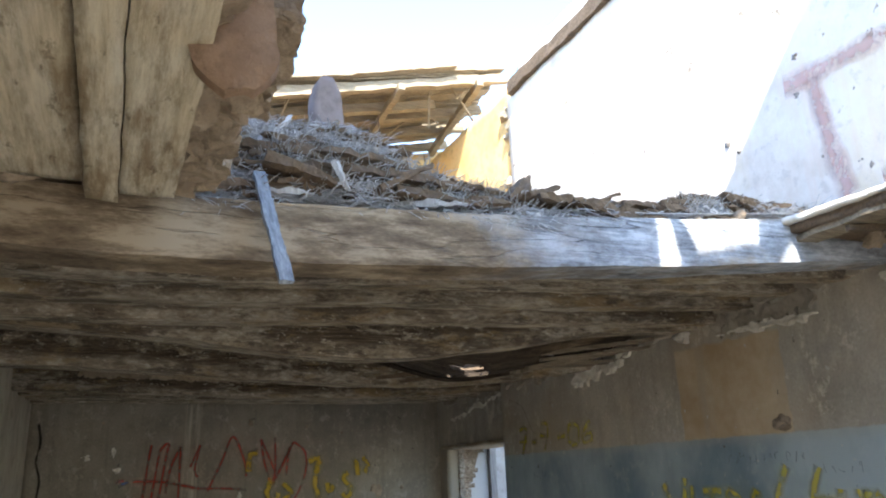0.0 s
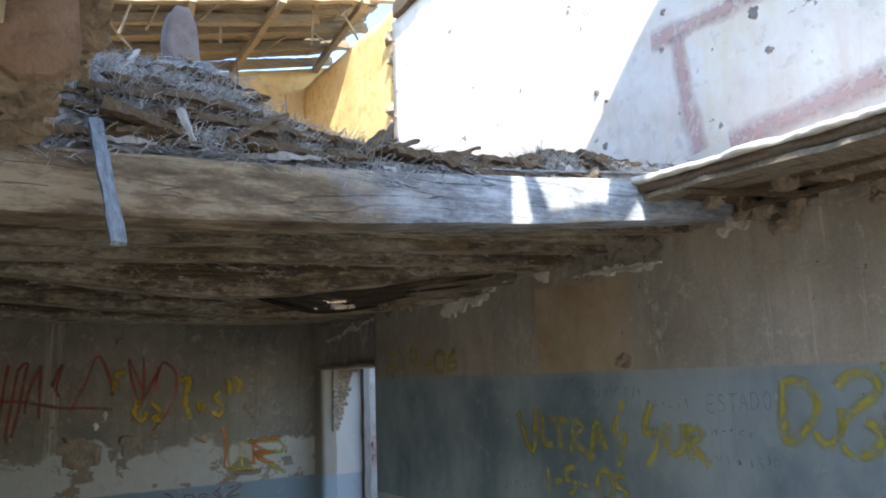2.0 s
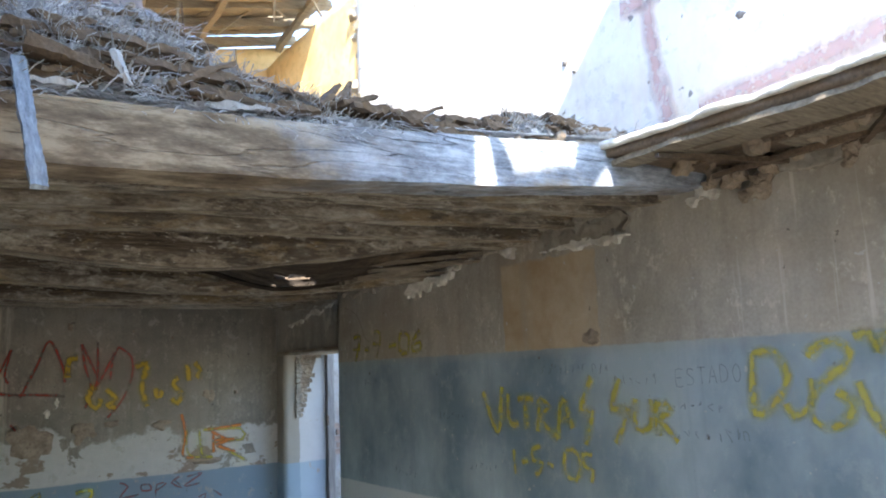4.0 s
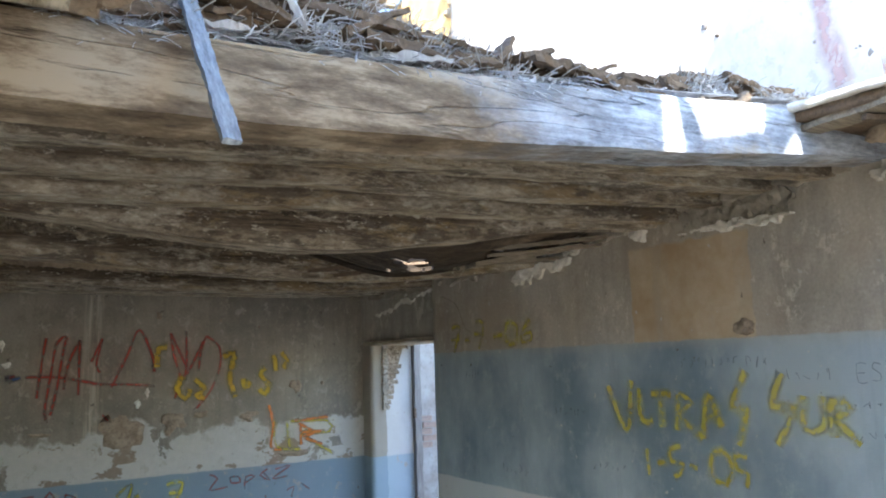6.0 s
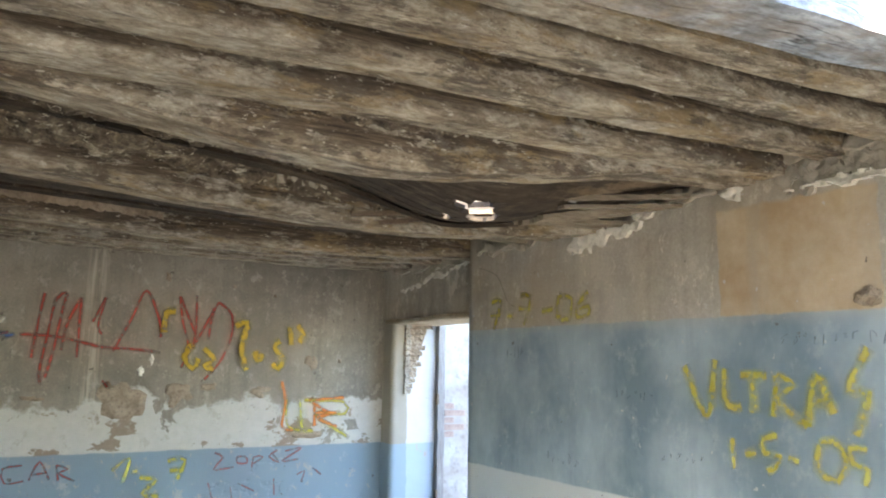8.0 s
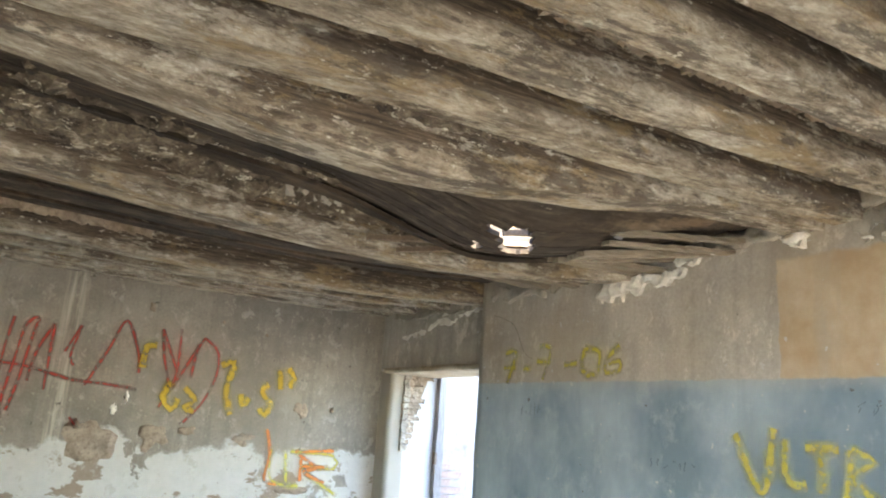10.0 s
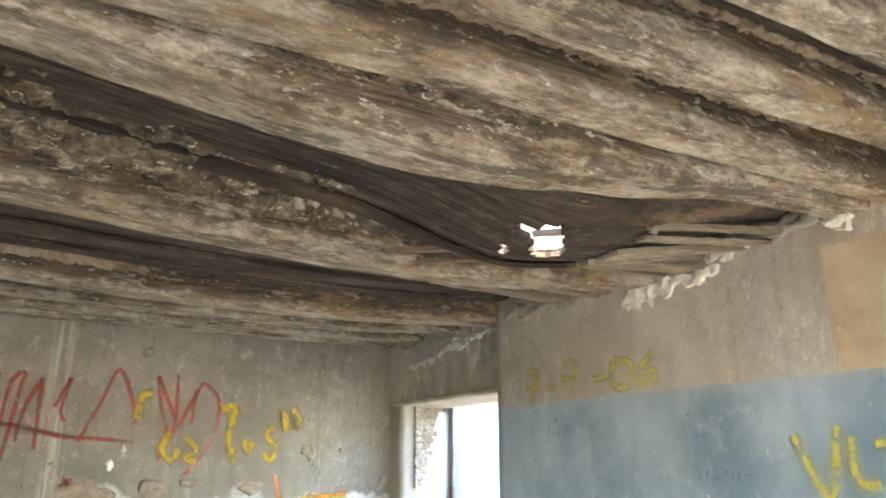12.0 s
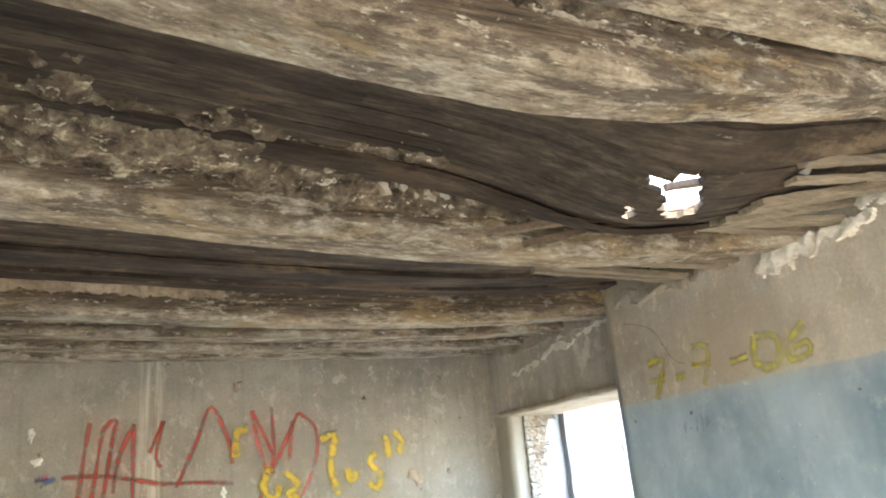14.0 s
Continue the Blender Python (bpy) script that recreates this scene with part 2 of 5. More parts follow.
def make_deck():
    """Bare, sooty deck boards, each of its own tone."""
    p = Paint("dark_deck_wood", 0.9)
    grain = p.mix(0.5, p.noise(9, 9, p.scaled(0.4, 5, 5), 0.75), p.noise(5, 9, p.scaled(0.6, 1.4, 1.4), 0.75))
    c = p.ramp(grain, (0.37, (0.014, 0.011, 0.009)), (0.49, (0.046, 0.036, 0.028)), (0.60, (0.105, 0.082, 0.061)), (0.70, (0.29, 0.235, 0.17)))
    c = p.mix(p.ramp(p.noise(3.5, 8, p.scaled(0.5, 1.5, 1), 0.75), (0.54, 0.0), (0.60, 0.6)), c, p.mix(grain, (0.045, 0.03, 0.019), (0.30, 0.225, 0.15)))
    c = p.mix(p.ramp(p.noise(1.6, 6, p.scaled(0.5, 2, 1), 0.65), (0.5, 0.0), (0.6, 0.6)), c, (0.022, 0.015, 0.010))
    fibre = p.ramp(p.noise(7, 8, p.scaled(0.18, 9, 9), 0.7), (0.62, 0.0), (0.70, 0.35))
    c = p.mix(fibre, c, (0.24, 0.205, 0.16))
    c = p.mix(p.ramp(p.noise(19, 6, p.scaled(0.35, 1.2, 1), 0.7), (0.66, 0.0), (0.70, 0.5)), c, (0.42, 0.37, 0.29))
    n = p.t.nodes.new("ShaderNodeNewGeometry")
    c = p.mix(0.7, c, p.ramp(n.outputs["Random Per Island"], (0.0, 0.25), (1.0, 0.62)), "OVERLAY")
    return p.done(c, (grain, 0.8, 0.008), (p.noise(60, 4), 0.4, 0.003))


def make_front_beam():
    p = Paint("weathered_beam_sky_tint", 0.88)
    grain = p.mix(0.66, p.noise(9, 9, p.scaled(0.35, 6, 8), 0.72), p.noise(7, 10, p.scaled(0.6, 1.4, 1.4), 0.8))
    # weathered grey, with the sky's blue light mixed into the colour
    grey = p.ramp(grain, (0.38, (0.10, 0.107, 0.118)), (0.48, (0.265, 0.293, 0.335)), (0.58, (0.49, 0.535, 0.605)))
    mud = p.ramp(p.noise(4, 9, p.scaled(0.6, 1, 2.5), 0.75), (0.38, (0.075, 0.055, 0.039)), (0.5, (0.20, 0.155, 0.108)), (0.60, (0.40, 0.33, 0.24)))
    side = p.sum("ADD", p.axis(0), p.sum("MULTIPLY", p.noise(2.5, 6, rough=0.7), 1.8))
    n = p.t.nodes.new("ShaderNodeMapRange")
    p.put(n.inputs[0], side)
    for i, v in enumerate((-1.3, -0.55, 0.0, 1.0)):
        n.inputs[1 + i].default_value = v
    c = p.mix(n.outputs[0], mud, grey)
    c = p.mix(p.ramp(p.noise(3.2, 8, p.scaled(0.6, 1, 1.6), 0.7), (0.5, 0.0), (0.6, 0.6)), c, mud)
    slit = p.ramp(p.noise(1.6, 4, p.scaled(0.45, 6, 7), 0.5, 0.8), (0.491, 1.0), (0.498, 0.0), (0.502, 0.0), (0.509, 1.0))
    c = p.mix(p.sum("MULTIPLY", p.sum("MULTIPLY", p.sum("SUBTRACT", 1.0, slit), p.ramp(p.noise(2.3, 3), (0.5, 0.0), (0.6, 1.0))), 0.8), c, (0.03, 0.027, 0.025))
    return p.done(c, (slit, 0.7, 0.012), (grain, 0.6, 0.006), (p.noise(45, 4), 0.3, 0.003))


def make_white_wall():
    p = Paint("whitewashed_upper_wall", 0.9)
    c = p.ramp(p.noise(1.6, 8, rough=0.7), (0.35, (0.60, 0.54, 0.47)), (0.5, (0.72, 0.68, 0.63)), (0.65, (0.80, 0.79, 0.76)))
    c = p.mix(p.ramp(p.noise(3, 6, p.scaled(2.5, 2.5, 0.35), 0.7), (0.48, 0.0), (0.70, 0.6)), c, (0.68, 0.54, 0.45))
    c = p.mix(p.ramp(p.noise(2.2, 5, p.scaled(1, 1, 0.6)), (0.56, 0.0), (0.7, 0.45)), c, (0.66, 0.56, 0.34))
    worn = p.ramp(p.noise(9, 8, rough=0.75), (0.56, 0.0), (0.62, 0.5))
    c = p.mix(worn, c, (0.50, 0.46, 0.42))
    lost = p.ramp(p.noise(6.5, 7, rough=0.62), (0.655, 0.0), (0.67, 1.0))
    c = p.mix(lost, c, p.mix(p.noise(40, 4), (0.20, 0.165, 0.13), (0.36, 0.31, 0.26)))
    return p.done(c, (lost, -0.8, 0.012), (worn, -0.3, 0.004), (p.noise(6, 7), 0.35, 0.01), (p.noise(55, 3), 0.2, 0.003))


def make_spray(name, colour, cover):
    """Worn spray paint: a ribbon that thins out to its sides."""
    p = Paint(name, 0.75)
    uv = p.t.nodes.new("ShaderNodeTexCoord").outputs["UV"]
    s = p.t.nodes.new("ShaderNodeSeparateXYZ")
    p.put(s.inputs[0], uv)
    off = p.sum("ABSOLUTE", p.sum("SUBTRACT", s.outputs[1], 0.5), 0.0)
    body = p.ramp(off, (0.08, 1.0), (0.28, 0.65), (0.5, 0.0))
    a = p.sum("MULTIPLY", body, p.ramp(p.noise(16, 6, rough=0.7), (0.34, cover * 0.25), (0.52, cover)))
    p.put(p.b.inputs["Alpha"], a)
    return p.done(p.mix(p.noise(25, 4), colour, tuple(0.75 * v for v in colour)))


def make_ceilboard():
    """Ceiling boards with scabby limewash, stained along the grain."""
    p = Paint("limed_ceiling_board", 0.9)
    grain = p.noise(9, 8, p.scaled(9, 0.5, 9), 0.7)
    c = p.ramp(grain, (0.3, (0.33, 0.275, 0.195)), (0.5, (0.52, 0.455, 0.335)), (0.7, (0.68, 0.61, 0.47)))
    lime = p.ramp(p.noise(6, 9, p.scaled(2.2, 0.5, 1), 0.75), (0.45, 0.0), (0.60, 0.7))
    c = p.mix(lime, c, p.mix(p.noise(30, 5), (0.56, 0.52, 0.42), (0.78, 0.74, 0.63)))
    rust = p.ramp(p.noise(3.2, 8, p.scaled(3.2, 0.55, 1), 0.72), (0.47, 0.0), (0.60, 0.8))
    c = p.mix(rust, c, p.mix(grain, (0.13, 0.085, 0.045), (0.30, 0.22, 0.13)))
    spots = p.ramp(p.noise(9, 7, p.scaled(2.4, 0.8, 1), 0.7), (0.58, 0.0), (0.63, 0.6))
    c = p.mix(spots, c, (0.12, 0.085, 0.05))
    n = p.t.nodes.new("ShaderNodeNewGeometry")
    c = p.mix(0.35, c, p.ramp(n.outputs["Random Per Island"], (0.0, 0.36), (1.0, 0.6)), "OVERLAY")
    return p.done(c, (lime, 0.6, 0.006), (grain, 0.5, 0.005), (spots, -0.5, 0.004), (p.noise(55, 4), 0.4, 0.003))


NORTH, EAST = make_north(), make_east()
JOIST, BEAM = make_joist(), make_front_beam()
WEST = make_plain("west_wall_render", (0.40, 0.37, 0.29), (0.24, 0.215, 0.17))
WHITE = make_white_wall()
ORANGE = make_plain("ochre_painted_plaster", (0.76, 0.56, 0.28), (0.66, 0.42, 0.17), bump=0.2)
STONE_CORE = make_plain("rubble_masonry", (0.50, 0.43, 0.33), (0.26, 0.21, 0.15), size=2.5, bump=1.0)
CRUST = make_plain("grey_plaster_crust", (0.42, 0.38, 0.315), (0.24, 0.21, 0.17), size=2.5, bump=0.7)
CRUMB = make_clay()
MUD = make_plain("dry_mud", (0.42, 0.34, 0.255), (0.19, 0.145, 0.105), size=4, bump=0.9)
DUST = make_plain("pale_dusty_rubble", (0.46, 0.46, 0.465), (0.20, 0.19, 0.185), size=3, bump=1.0)
LIMECRUST = make_plain("lime_crust", (0.80, 0.77, 0.70), (0.56, 0.52, 0.45), size=3, bump=0.6)
TANCOAT = make_plain("tan_gypsum_patch", (0.47, 0.375, 0.255), (0.38, 0.28, 0.17), size=0.9, bump=0.2)
TERRA = make_plain("fired_clay", (0.36, 0.255, 0.18), (0.20, 0.13, 0.09), size=3, bump=0.8)
STONE = make_plain("purple_grey_stone", (0.33, 0.29, 0.29), (0.22, 0.185, 0.185), size=2, bump=0.3)
BRICK = make_plain("pale_limed_brick", (0.36, 0.28, 0.24), (0.26, 0.18, 0.145), size=3, bump=0.6)
MORTAR = make_plain("lime_mortar_wall", (0.40, 0.395, 0.385), (0.24, 0.205, 0.18), size=1.5, bump=0.4)
LIMEJAMB = make_plain("limewashed_reveal", (0.72, 0.70, 0.66), (0.56, 0.54, 0.50), size=1, bump=0.25)
SOIL = make_plain("dry_pale_earth", (0.50, 0.45, 0.37), (0.38, 0.33, 0.265), size=0.8, bump=0.8)
MORTARDARK = make_plain("exposed_grey_mortar", (0.34, 0.31, 0.29), (0.20, 0.18, 0.165), size=3, bump=0.7)
LINTEL = make_plain("stained_lime_plank", (0.44, 0.38, 0.29), (0.28, 0.23, 0.165), size=1.5, bump=0.3)
DECK = make_deck()
GREYWOOD = make_wood("bleached_lath_wood", (0.60, 0.60, 0.60), (0.27, 0.265, 0.26), (7, 7, 0.8))
SCRAP = make_wood("brown_scrap_wood", (0.20, 0.145, 0.10), (0.06, 0.045, 0.033), (2, 7, 7))
POLE = make_wood("roof_pole_wood", (0.40, 0.335, 0.24), (0.16, 0.12, 0.08), (0.8, 7, 7))
CEILBOARD = make_ceilboard()
# bleached lath; the blue of the sky's light is put into its colour
LATHWOOD = make_wood("split_lath_sky_tint", (0.46, 0.53, 0.61), (0.10, 0.115, 0.135), (6, 6, 1.1), 16)
JOISTLATH = make_wood("dusty_lath_wood", (0.34, 0.29, 0.22), (0.10, 0.078, 0.055))
FRAMEWOOD = make_wood("grey_door_frame_wood", (0.30, 0.28, 0.26), (0.14, 0.125, 0.115), (7, 7, 0.7))
STRAW = make_plain("dry_straw", (0.64, 0.64, 0.635), (0.32, 0.315, 0.31), size=6, bump=0.0)
RED = make_spray("red_spray_paint", (0.44, 0.065, 0.045), 0.85)
YELLOW = make_spray("yellow_spray_paint", (0.60, 0.53, 0.06), 0.64)
OLDYELLOW = make_spray("ochre_yellow_spray", (0.60, 0.42, 0.04), 0.85)
ORANGESPRAY = make_spray("orange_spray_paint", (0.66, 0.21, 0.04), 0.9)
DULLRED = make_spray("faded_red_paint", (0.40, 0.10, 0.09), 0.8)
PINKBAND = make_spray("faded_pink_band", (0.60, 0.36, 0.34), 0.6)
PENCIL = make_spray("charcoal_scribble", (0.06, 0.07, 0.08), 0.5)


# ---- building helpers ----
def wobble(p, size, amp):
    v = Vector(p)
    a = noise.noise_vector(v / size) * amp
    return v + a + noise.noise_vector(v / (size * 0.3)) * (amp * 0.45)


def rough_box(bm, x0, x1, y0, y1, z0, z1, step=0.05, amp=0.006, size=0.25, warp=None):
    """A box of small faces whose surface is uneven; warp bends it."""
    lo, hi = (x0, y0, z0), (x1, y1, z1)
    n = [max(1, round((hi[i] - lo[i]) / step)) for i in range(3)]
    seen = {}

    def vert(i, j, k):
        key = (i, j, k)
        if key not in seen:
            p = [lo[a] + (hi[a] - lo[a]) * key[a] / n[a] for a in range(3)]
            q = warp(Vector(p)) if warp else Vector(p)
            seen[key] = bm.verts.new(wobble(q, size, amp) if amp else q)
        return seen[key]

    for a in range(3):
        b, c = (a + 1) % 3, (a + 2) % 3
        for end in (0, n[a]):
            for i in range(n[b]):
                for j in range(n[c]):
                    ring = []
                    for di, dj in ((0, 0), (1, 0), (1, 1), (0, 1)):
                        key = [0, 0, 0]
                        key[a], key[b], key[c] = end, i + di, j + dj
                        ring.append(vert(*key))
                    bm.faces.new(ring if end else ring[::-1])
    return bm


def linked(name, bm, material, smooth=True, crease=0):
    me = bpy.data.meshes.new(name)
    bm.to_mesh(me)
    bm.free()
    me.materials.append(material)
    if smooth:
        for f in me.polygons:
            f.use_smooth = True
    if crease:
        me.set_sharp_from_angle(angle=radians(crease))
    return new(name, me)


def part(name, bm, material, parent, label="", smooth=False):
    ob = linked(name, bm, material, smooth)
    ob.parent = parent
    if label:
        tagged(ob, label)
    return ob


def thing(name, bm, material, label, category, group="", kind="", smooth=False, crease=0):
    return tagged(linked(name, bm, material, smooth, crease), label, category, group, kind)


def structure(name, bm, material, label, smooth=False):
    return tagged(linked(name, bm, material, smooth), label, name.split("_")[0], kind="structure")


def curve_at(stops, x):
    """Smooth height along a sagging timber."""
    xs, zs = [s[0] for s in stops], [s[1] for s in stops]
    if x <= xs[0]:
        return zs[0]
    for i in range(len(xs) - 1):
        if x <= xs[i + 1]:
            f = (x - xs[i]) / (xs[i + 1] - xs[i])
            f0, f1 = zs[max(0, i - 1)], zs[min(len(zs) - 1, i + 2)]
            a, b = zs[i], zs[i + 1]
            return 0.5 * (2 * a + (b - f0) * f + (2 * f0 - 5 * a + 4 * b - f1) * f * f + (3 * a - f0 - 3 * b + f1) * f ** 3)
    return zs[-1]


def clod(bm, centre, radii, seed=0, subdivisions=2, amp=0.35):
    """An angular lump."""
    made = bmesh.ops.create_icosphere(bm, subdivisions=subdivisions, radius=1.0)
    off = Vector((seed * 3.7, seed * 1.9, seed * 5.3))
    for v in made["verts"]:
        k = 1 + amp * noise.noise(v.co * 1.3 + off) + amp * 0.5 * noise.noise(v.co * 3.1 + off)
        v.co = Vector((v.co.x * radii[0] * k, v.co.y * radii[1] * k, v.co.z * radii[2] * k)) + Vector(centre)
    return bm


def ribbon(bm, pts, width, put):
    """A painted stroke through the points of a wall; put maps (along, up) to the room."""
    uv = bm.loops.layers.uv.verify()
    fine = []
    for i in range(len(pts) - 1):
        a, b = Vector(pts[i]), Vector(pts[i + 1])
        n = max(2, int((b - a).length / 0.04))
        for k in range(n + (i == len(pts) - 2)):
            f = k / n
            pre = Vector(pts[max(0, i - 1)])
            post = Vector(pts[min(len(pts) - 1, i + 2)])
            q = 0.5 * (2 * a + (b - pre) * f + (2 * pre - 5 * a + 4 * b - post) * f * f + (3 * a - pre - 3 * b + post) * f ** 3)
            fine.append(q)
    rows = []
    for i, q in enumerate(fine):
        d = fine[min(i + 1, len(fine) - 1)] - fine[max(i - 1, 0)]
        d = d.normalized() if d.length > 1e-6 else Vector((1, 0))
        side = Vector((-d.y, d.x)) * width * (0.5 + 0.22 * noise.noise(Vector((q.x * 7, q.y * 7, width * 50))))
        rows.append((bm.verts.new(put(*(q - side))), bm.verts.new(put(*(q + side)))))
    for i in range(len(rows) - 1):
        f = bm.faces.new((rows[i][0], rows[i + 1][0], rows[i + 1][1], rows[i][1]))
        for loop, v in zip(f.loops, ((i, 0), (i + 1, 0), (i + 1, 1), (i, 1))):
            loop[uv].uv = (v[0] * 0.1, v[1])


def on_north(gap=0.014):
    return lambda u, w: (u, -gap, w)


def on_east(gap=0.014, x=0.0):
    return lambda u, w: (x - gap, u, w)


def writing(name, strokes, width, material, put, label, category="graffiti"):
    """An inscription on a wall: each stroke is a part."""
    if len(strokes) == 1:
        bm = bmesh.new()
        ribbon(bm, strokes[0], width, put)
        ob = thing(name, bm, material, label, category)
        ob.visible_shadow = False
        return ob
    root = tagged(new(name), label, category)
    root.location = put(*strokes[0][0])
    for s in strokes:
        bm = bmesh.new()
        ribbon(bm, s, width, lambda u, w: Vector(put(u, w)) - root.location)
        part("stroke", bm, material, root).visible_shadow = False
    return root


# ---- the setting ----
def build_setting():
    bm = bmesh.new()
    rough_box(bm, -3.7, 0.0, -8.6, 0.0, -0.15, 0.0, 0.3, 0.004)
    structure("floor", bm, SOIL, "bare earth floor of the ruined room")
    me = bpy.data.meshes.new("ground")
    me.from_pydata([(-400, -400, -0.16), (400, -400, -0.16), (400, 400, -0.16), (-400, 400, -0.16)], [], [(0, 1, 2, 3)])
    me.materials.append(SOIL)
    tagged(new("ground", me), "dry bare earth around the ruin", "ground", kind="structure")
    # north wall with its graffiti side
    bm = bmesh.new()
    rough_box(bm, -3.7, 0.16, 0.0, 0.45, 0.0, 2.72, 0.05, 0.007, 0.5)
    structure("wall_north", bm, NORTH, "stained grey render over a faded blue dado", True)
    # east wall, stopping at the doorway, and the recessed part over the door
    bm = bmesh.new()
    rough_box(bm, 0.0, 0.5, -8.6, -1.62, 0.0, 2.72, 0.05, 0.006, 0.6)
    structure("wall_east", bm, EAST, "grey rendered wall with a dull blue painted band", True)
    bm = bmesh.new()
    rough_box(bm, 0.09, 0.5, -1.62, 0.03, 2.035, 2.72, 0.04, 0.008, 0.2)
    structure("wall_over_door", bm, EAST, "recessed rendered wall over the doorway", True)
    bm = bmesh.new()
    rough_box(bm, 0.1, 0.58, -0.19, 0.45, 0.0, 2.05, 0.05, 0.006, 0.3)
    structure("wall_door_jamb", bm, make_jamb(), "limewashed doorway reveal with a blue dado", True)
    # the window gap is unseen, added to light the east wall
    bm = bmesh.new()
    rough_box(bm, -4.2, -3.7, -2.25, 0.45, 0.0, 2.72, 0.10, 0.012, 0.4)
    rough_box(bm, -4.2, -3.7, -8.6, -2.9, 0.0, 2.72, 0.10, 0.012, 0.4)
    rough_box(bm, -4.2, -3.7, -2.9, -2.25, 0.0, 1.0, 0.1, 0.012, 0.4)
    rough_box(bm, -4.2, -3.7, -2.9, -2.25, 1.75, 2.72, 0.1, 0.012, 0.4)
    structure("wall_west", bm, WEST, "rough rendered wall with pale stains", True)
    # unseen south end; its wide opening is added to let daylight in
    bm = bmesh.new()
    rough_box(bm, -4.2, -3.5, -8.9, -8.6, 0.0, 2.6, 0.2, 0.01)
    rough_box(bm, -1.5, 0.5, -8.9, -8.6, 0.0, 2.6, 0.2, 0.01)
    rough_box(bm, -3.5, -1.5, -8.9, -8.6, 2.4, 2.6, 0.2, 0.01)
    structure("wall_south", bm, WEST, "unseen end wall with a wide opening added for daylight")
    # storey above
    bm = bmesh.new()
    rough_box(bm, 0.07, 0.5, -7.4, -1.95, 2.72, 5.08, 0.08, 0.012, 0.5)
    structure("wall_upper_east", bm, WHITE, "unseen whitewashed upper wall added for its shade with faded pink bands", True)
    bm = bmesh.new()
    rough_box(bm, 0.12, 0.5, -7.4, -2.1, 5.20, 5.42, 0.08, 0.02, 0.3)
    structure("wall_upper_crown", bm, WHITE, "ragged whitewashed wall top above the timber plate", True)
    bm = bmesh.new()
    rough_box(bm, 0.02, 0.55, -7.4, -2.05, 5.08, 5.20, 0.06, 0.02, 0.2)
    structure("trim_wall_plate", bm, SCRAP, "rotten brown timber plate along the wall top")
    bm = bmesh.new()
    rough_box(bm, 0.12, 0.5, -1.95, 0.3, 2.72, 5.25, 0.08, 0.015, 0.4)
    rough_box(bm, -4.2, 0.5, 0.3, 0.7, 2.72, 5.5, 0.12, 0.015, 0.4, lambda p: Vector((p.x, p.y, p.z + (roof(p.x, 0.3) - 5.56) * max(0, (p.z - 4.5)))))
    structure("wall_upper_north", bm, ORANGE, "ochre painted plaster of the farther upper room", True)
    bm = bmesh.new()
    for i in range(46):
        z = 2.75 + 2.45 * random.random()
        r = 0.05 + 0.05 * random.random()
        clod(bm, (0.10 + 0.12 * random.random(), -1.98 + 0.16 * random.random(), z), (r * 1.2, r, r * 0.8), i, 1)
    structure("wall_partition_stub", bm, STONE_CORE, "torn rubble stone stub of a fallen partition")
    # west side upstairs is out of view, added for the shade it casts
    bm = bmesh.new()
    rough_box(bm, -4.2, -3.7, -7.4, 0.3, 2.72, 4.2, 0.3, 0.02)
    structure("wall_upper_west", bm, WHITE, "unseen whitewashed upper wall added for its shade")
    # unseen cross wall upstairs, added to shade; its broken-out opening shapes the sun
    bm = bmesh.new()
    rough_box(bm, -4.2, -2.0, -7.38, -7.08, 2.62, 6.09, 0.2, 0.01)
    rough_box(bm, -2.0, 0.07, -7.38, -7.08, 4.83, 6.09, 0.2, 0.01)
    rough_box(bm, -0.70, 0.07, -7.38, -7.08, 2.61, 4.83, 0.1, 0.01, 0.25, lambda p: Vector((p.x + (0.58 * (4.83 - p.z) / 2.03) * (0.07 - p.x) / 0.77, p.y, p.z)))
    structure("wall_upper_south", bm, WHITE, "unseen whitewashed cross wall whose opening shapes the sun")


def make_jamb():
    p = Paint("door_reveal_lime", 0.9)
    edge = p.noise(7, 5)
    c = p.mix(p.noise(4, 6), (0.44, 0.425, 0.40), (0.60, 0.585, 0.56))
    c = p.mix(below(p, 0.96, 0.006, edge, 0.03), c, p.mix(p.noise(3, 5), (0.30, 0.36, 0.41), (0.38, 0.44, 0.48)))
    c = p.mix(p.ramp(p.noise(5, 6), (0.62, 0.0), (0.64, 0.7)), c, (0.42, 0.33, 0.25))
    # outer face of the corner in the room's own colours
    across = p.sum("ADD", p.axis(0), p.sum("MULTIPLY", p.sum("SUBTRACT", p.noise(9, 6), 0.5), 0.06))
    rim = p.ramp(p.sum("MULTIPLY", across, 2.0), (0.52, 1.0), (0.53, 0.0))
    grey = p.mix(p.noise(2, 6), (0.24, 0.215, 0.175), (0.40, 0.36, 0.295))
    grey = p.mix(below(p, 0.96, 0.006, edge, 0.03), grey, (0.25, 0.32, 0.365))
    c = p.mix(rim, c, grey)
    # broken brown masonry below the lintel
    cut = p.sum("SUBTRACT", p.sum("MULTIPLY", p.sum("SUBTRACT", p.axis(2), 1.42), 0.38), p.sum("SUBTRACT", across, 0.24))
    broken = p.sum("MULTIPLY", p.ramp(cut, (0.0, 0.0), (0.008, 1.0)), p.ramp(across, (0.215, 0.0), (0.22, 1.0)))
    c = p.mix(broken, c, p.mix(p.noise(25, 5), (0.15, 0.105, 0.07), (0.32, 0.25, 0.18)))
    return p.done(c, (p.noise(8, 6), 0.3, 0.01), (broken, -0.8, 0.012))


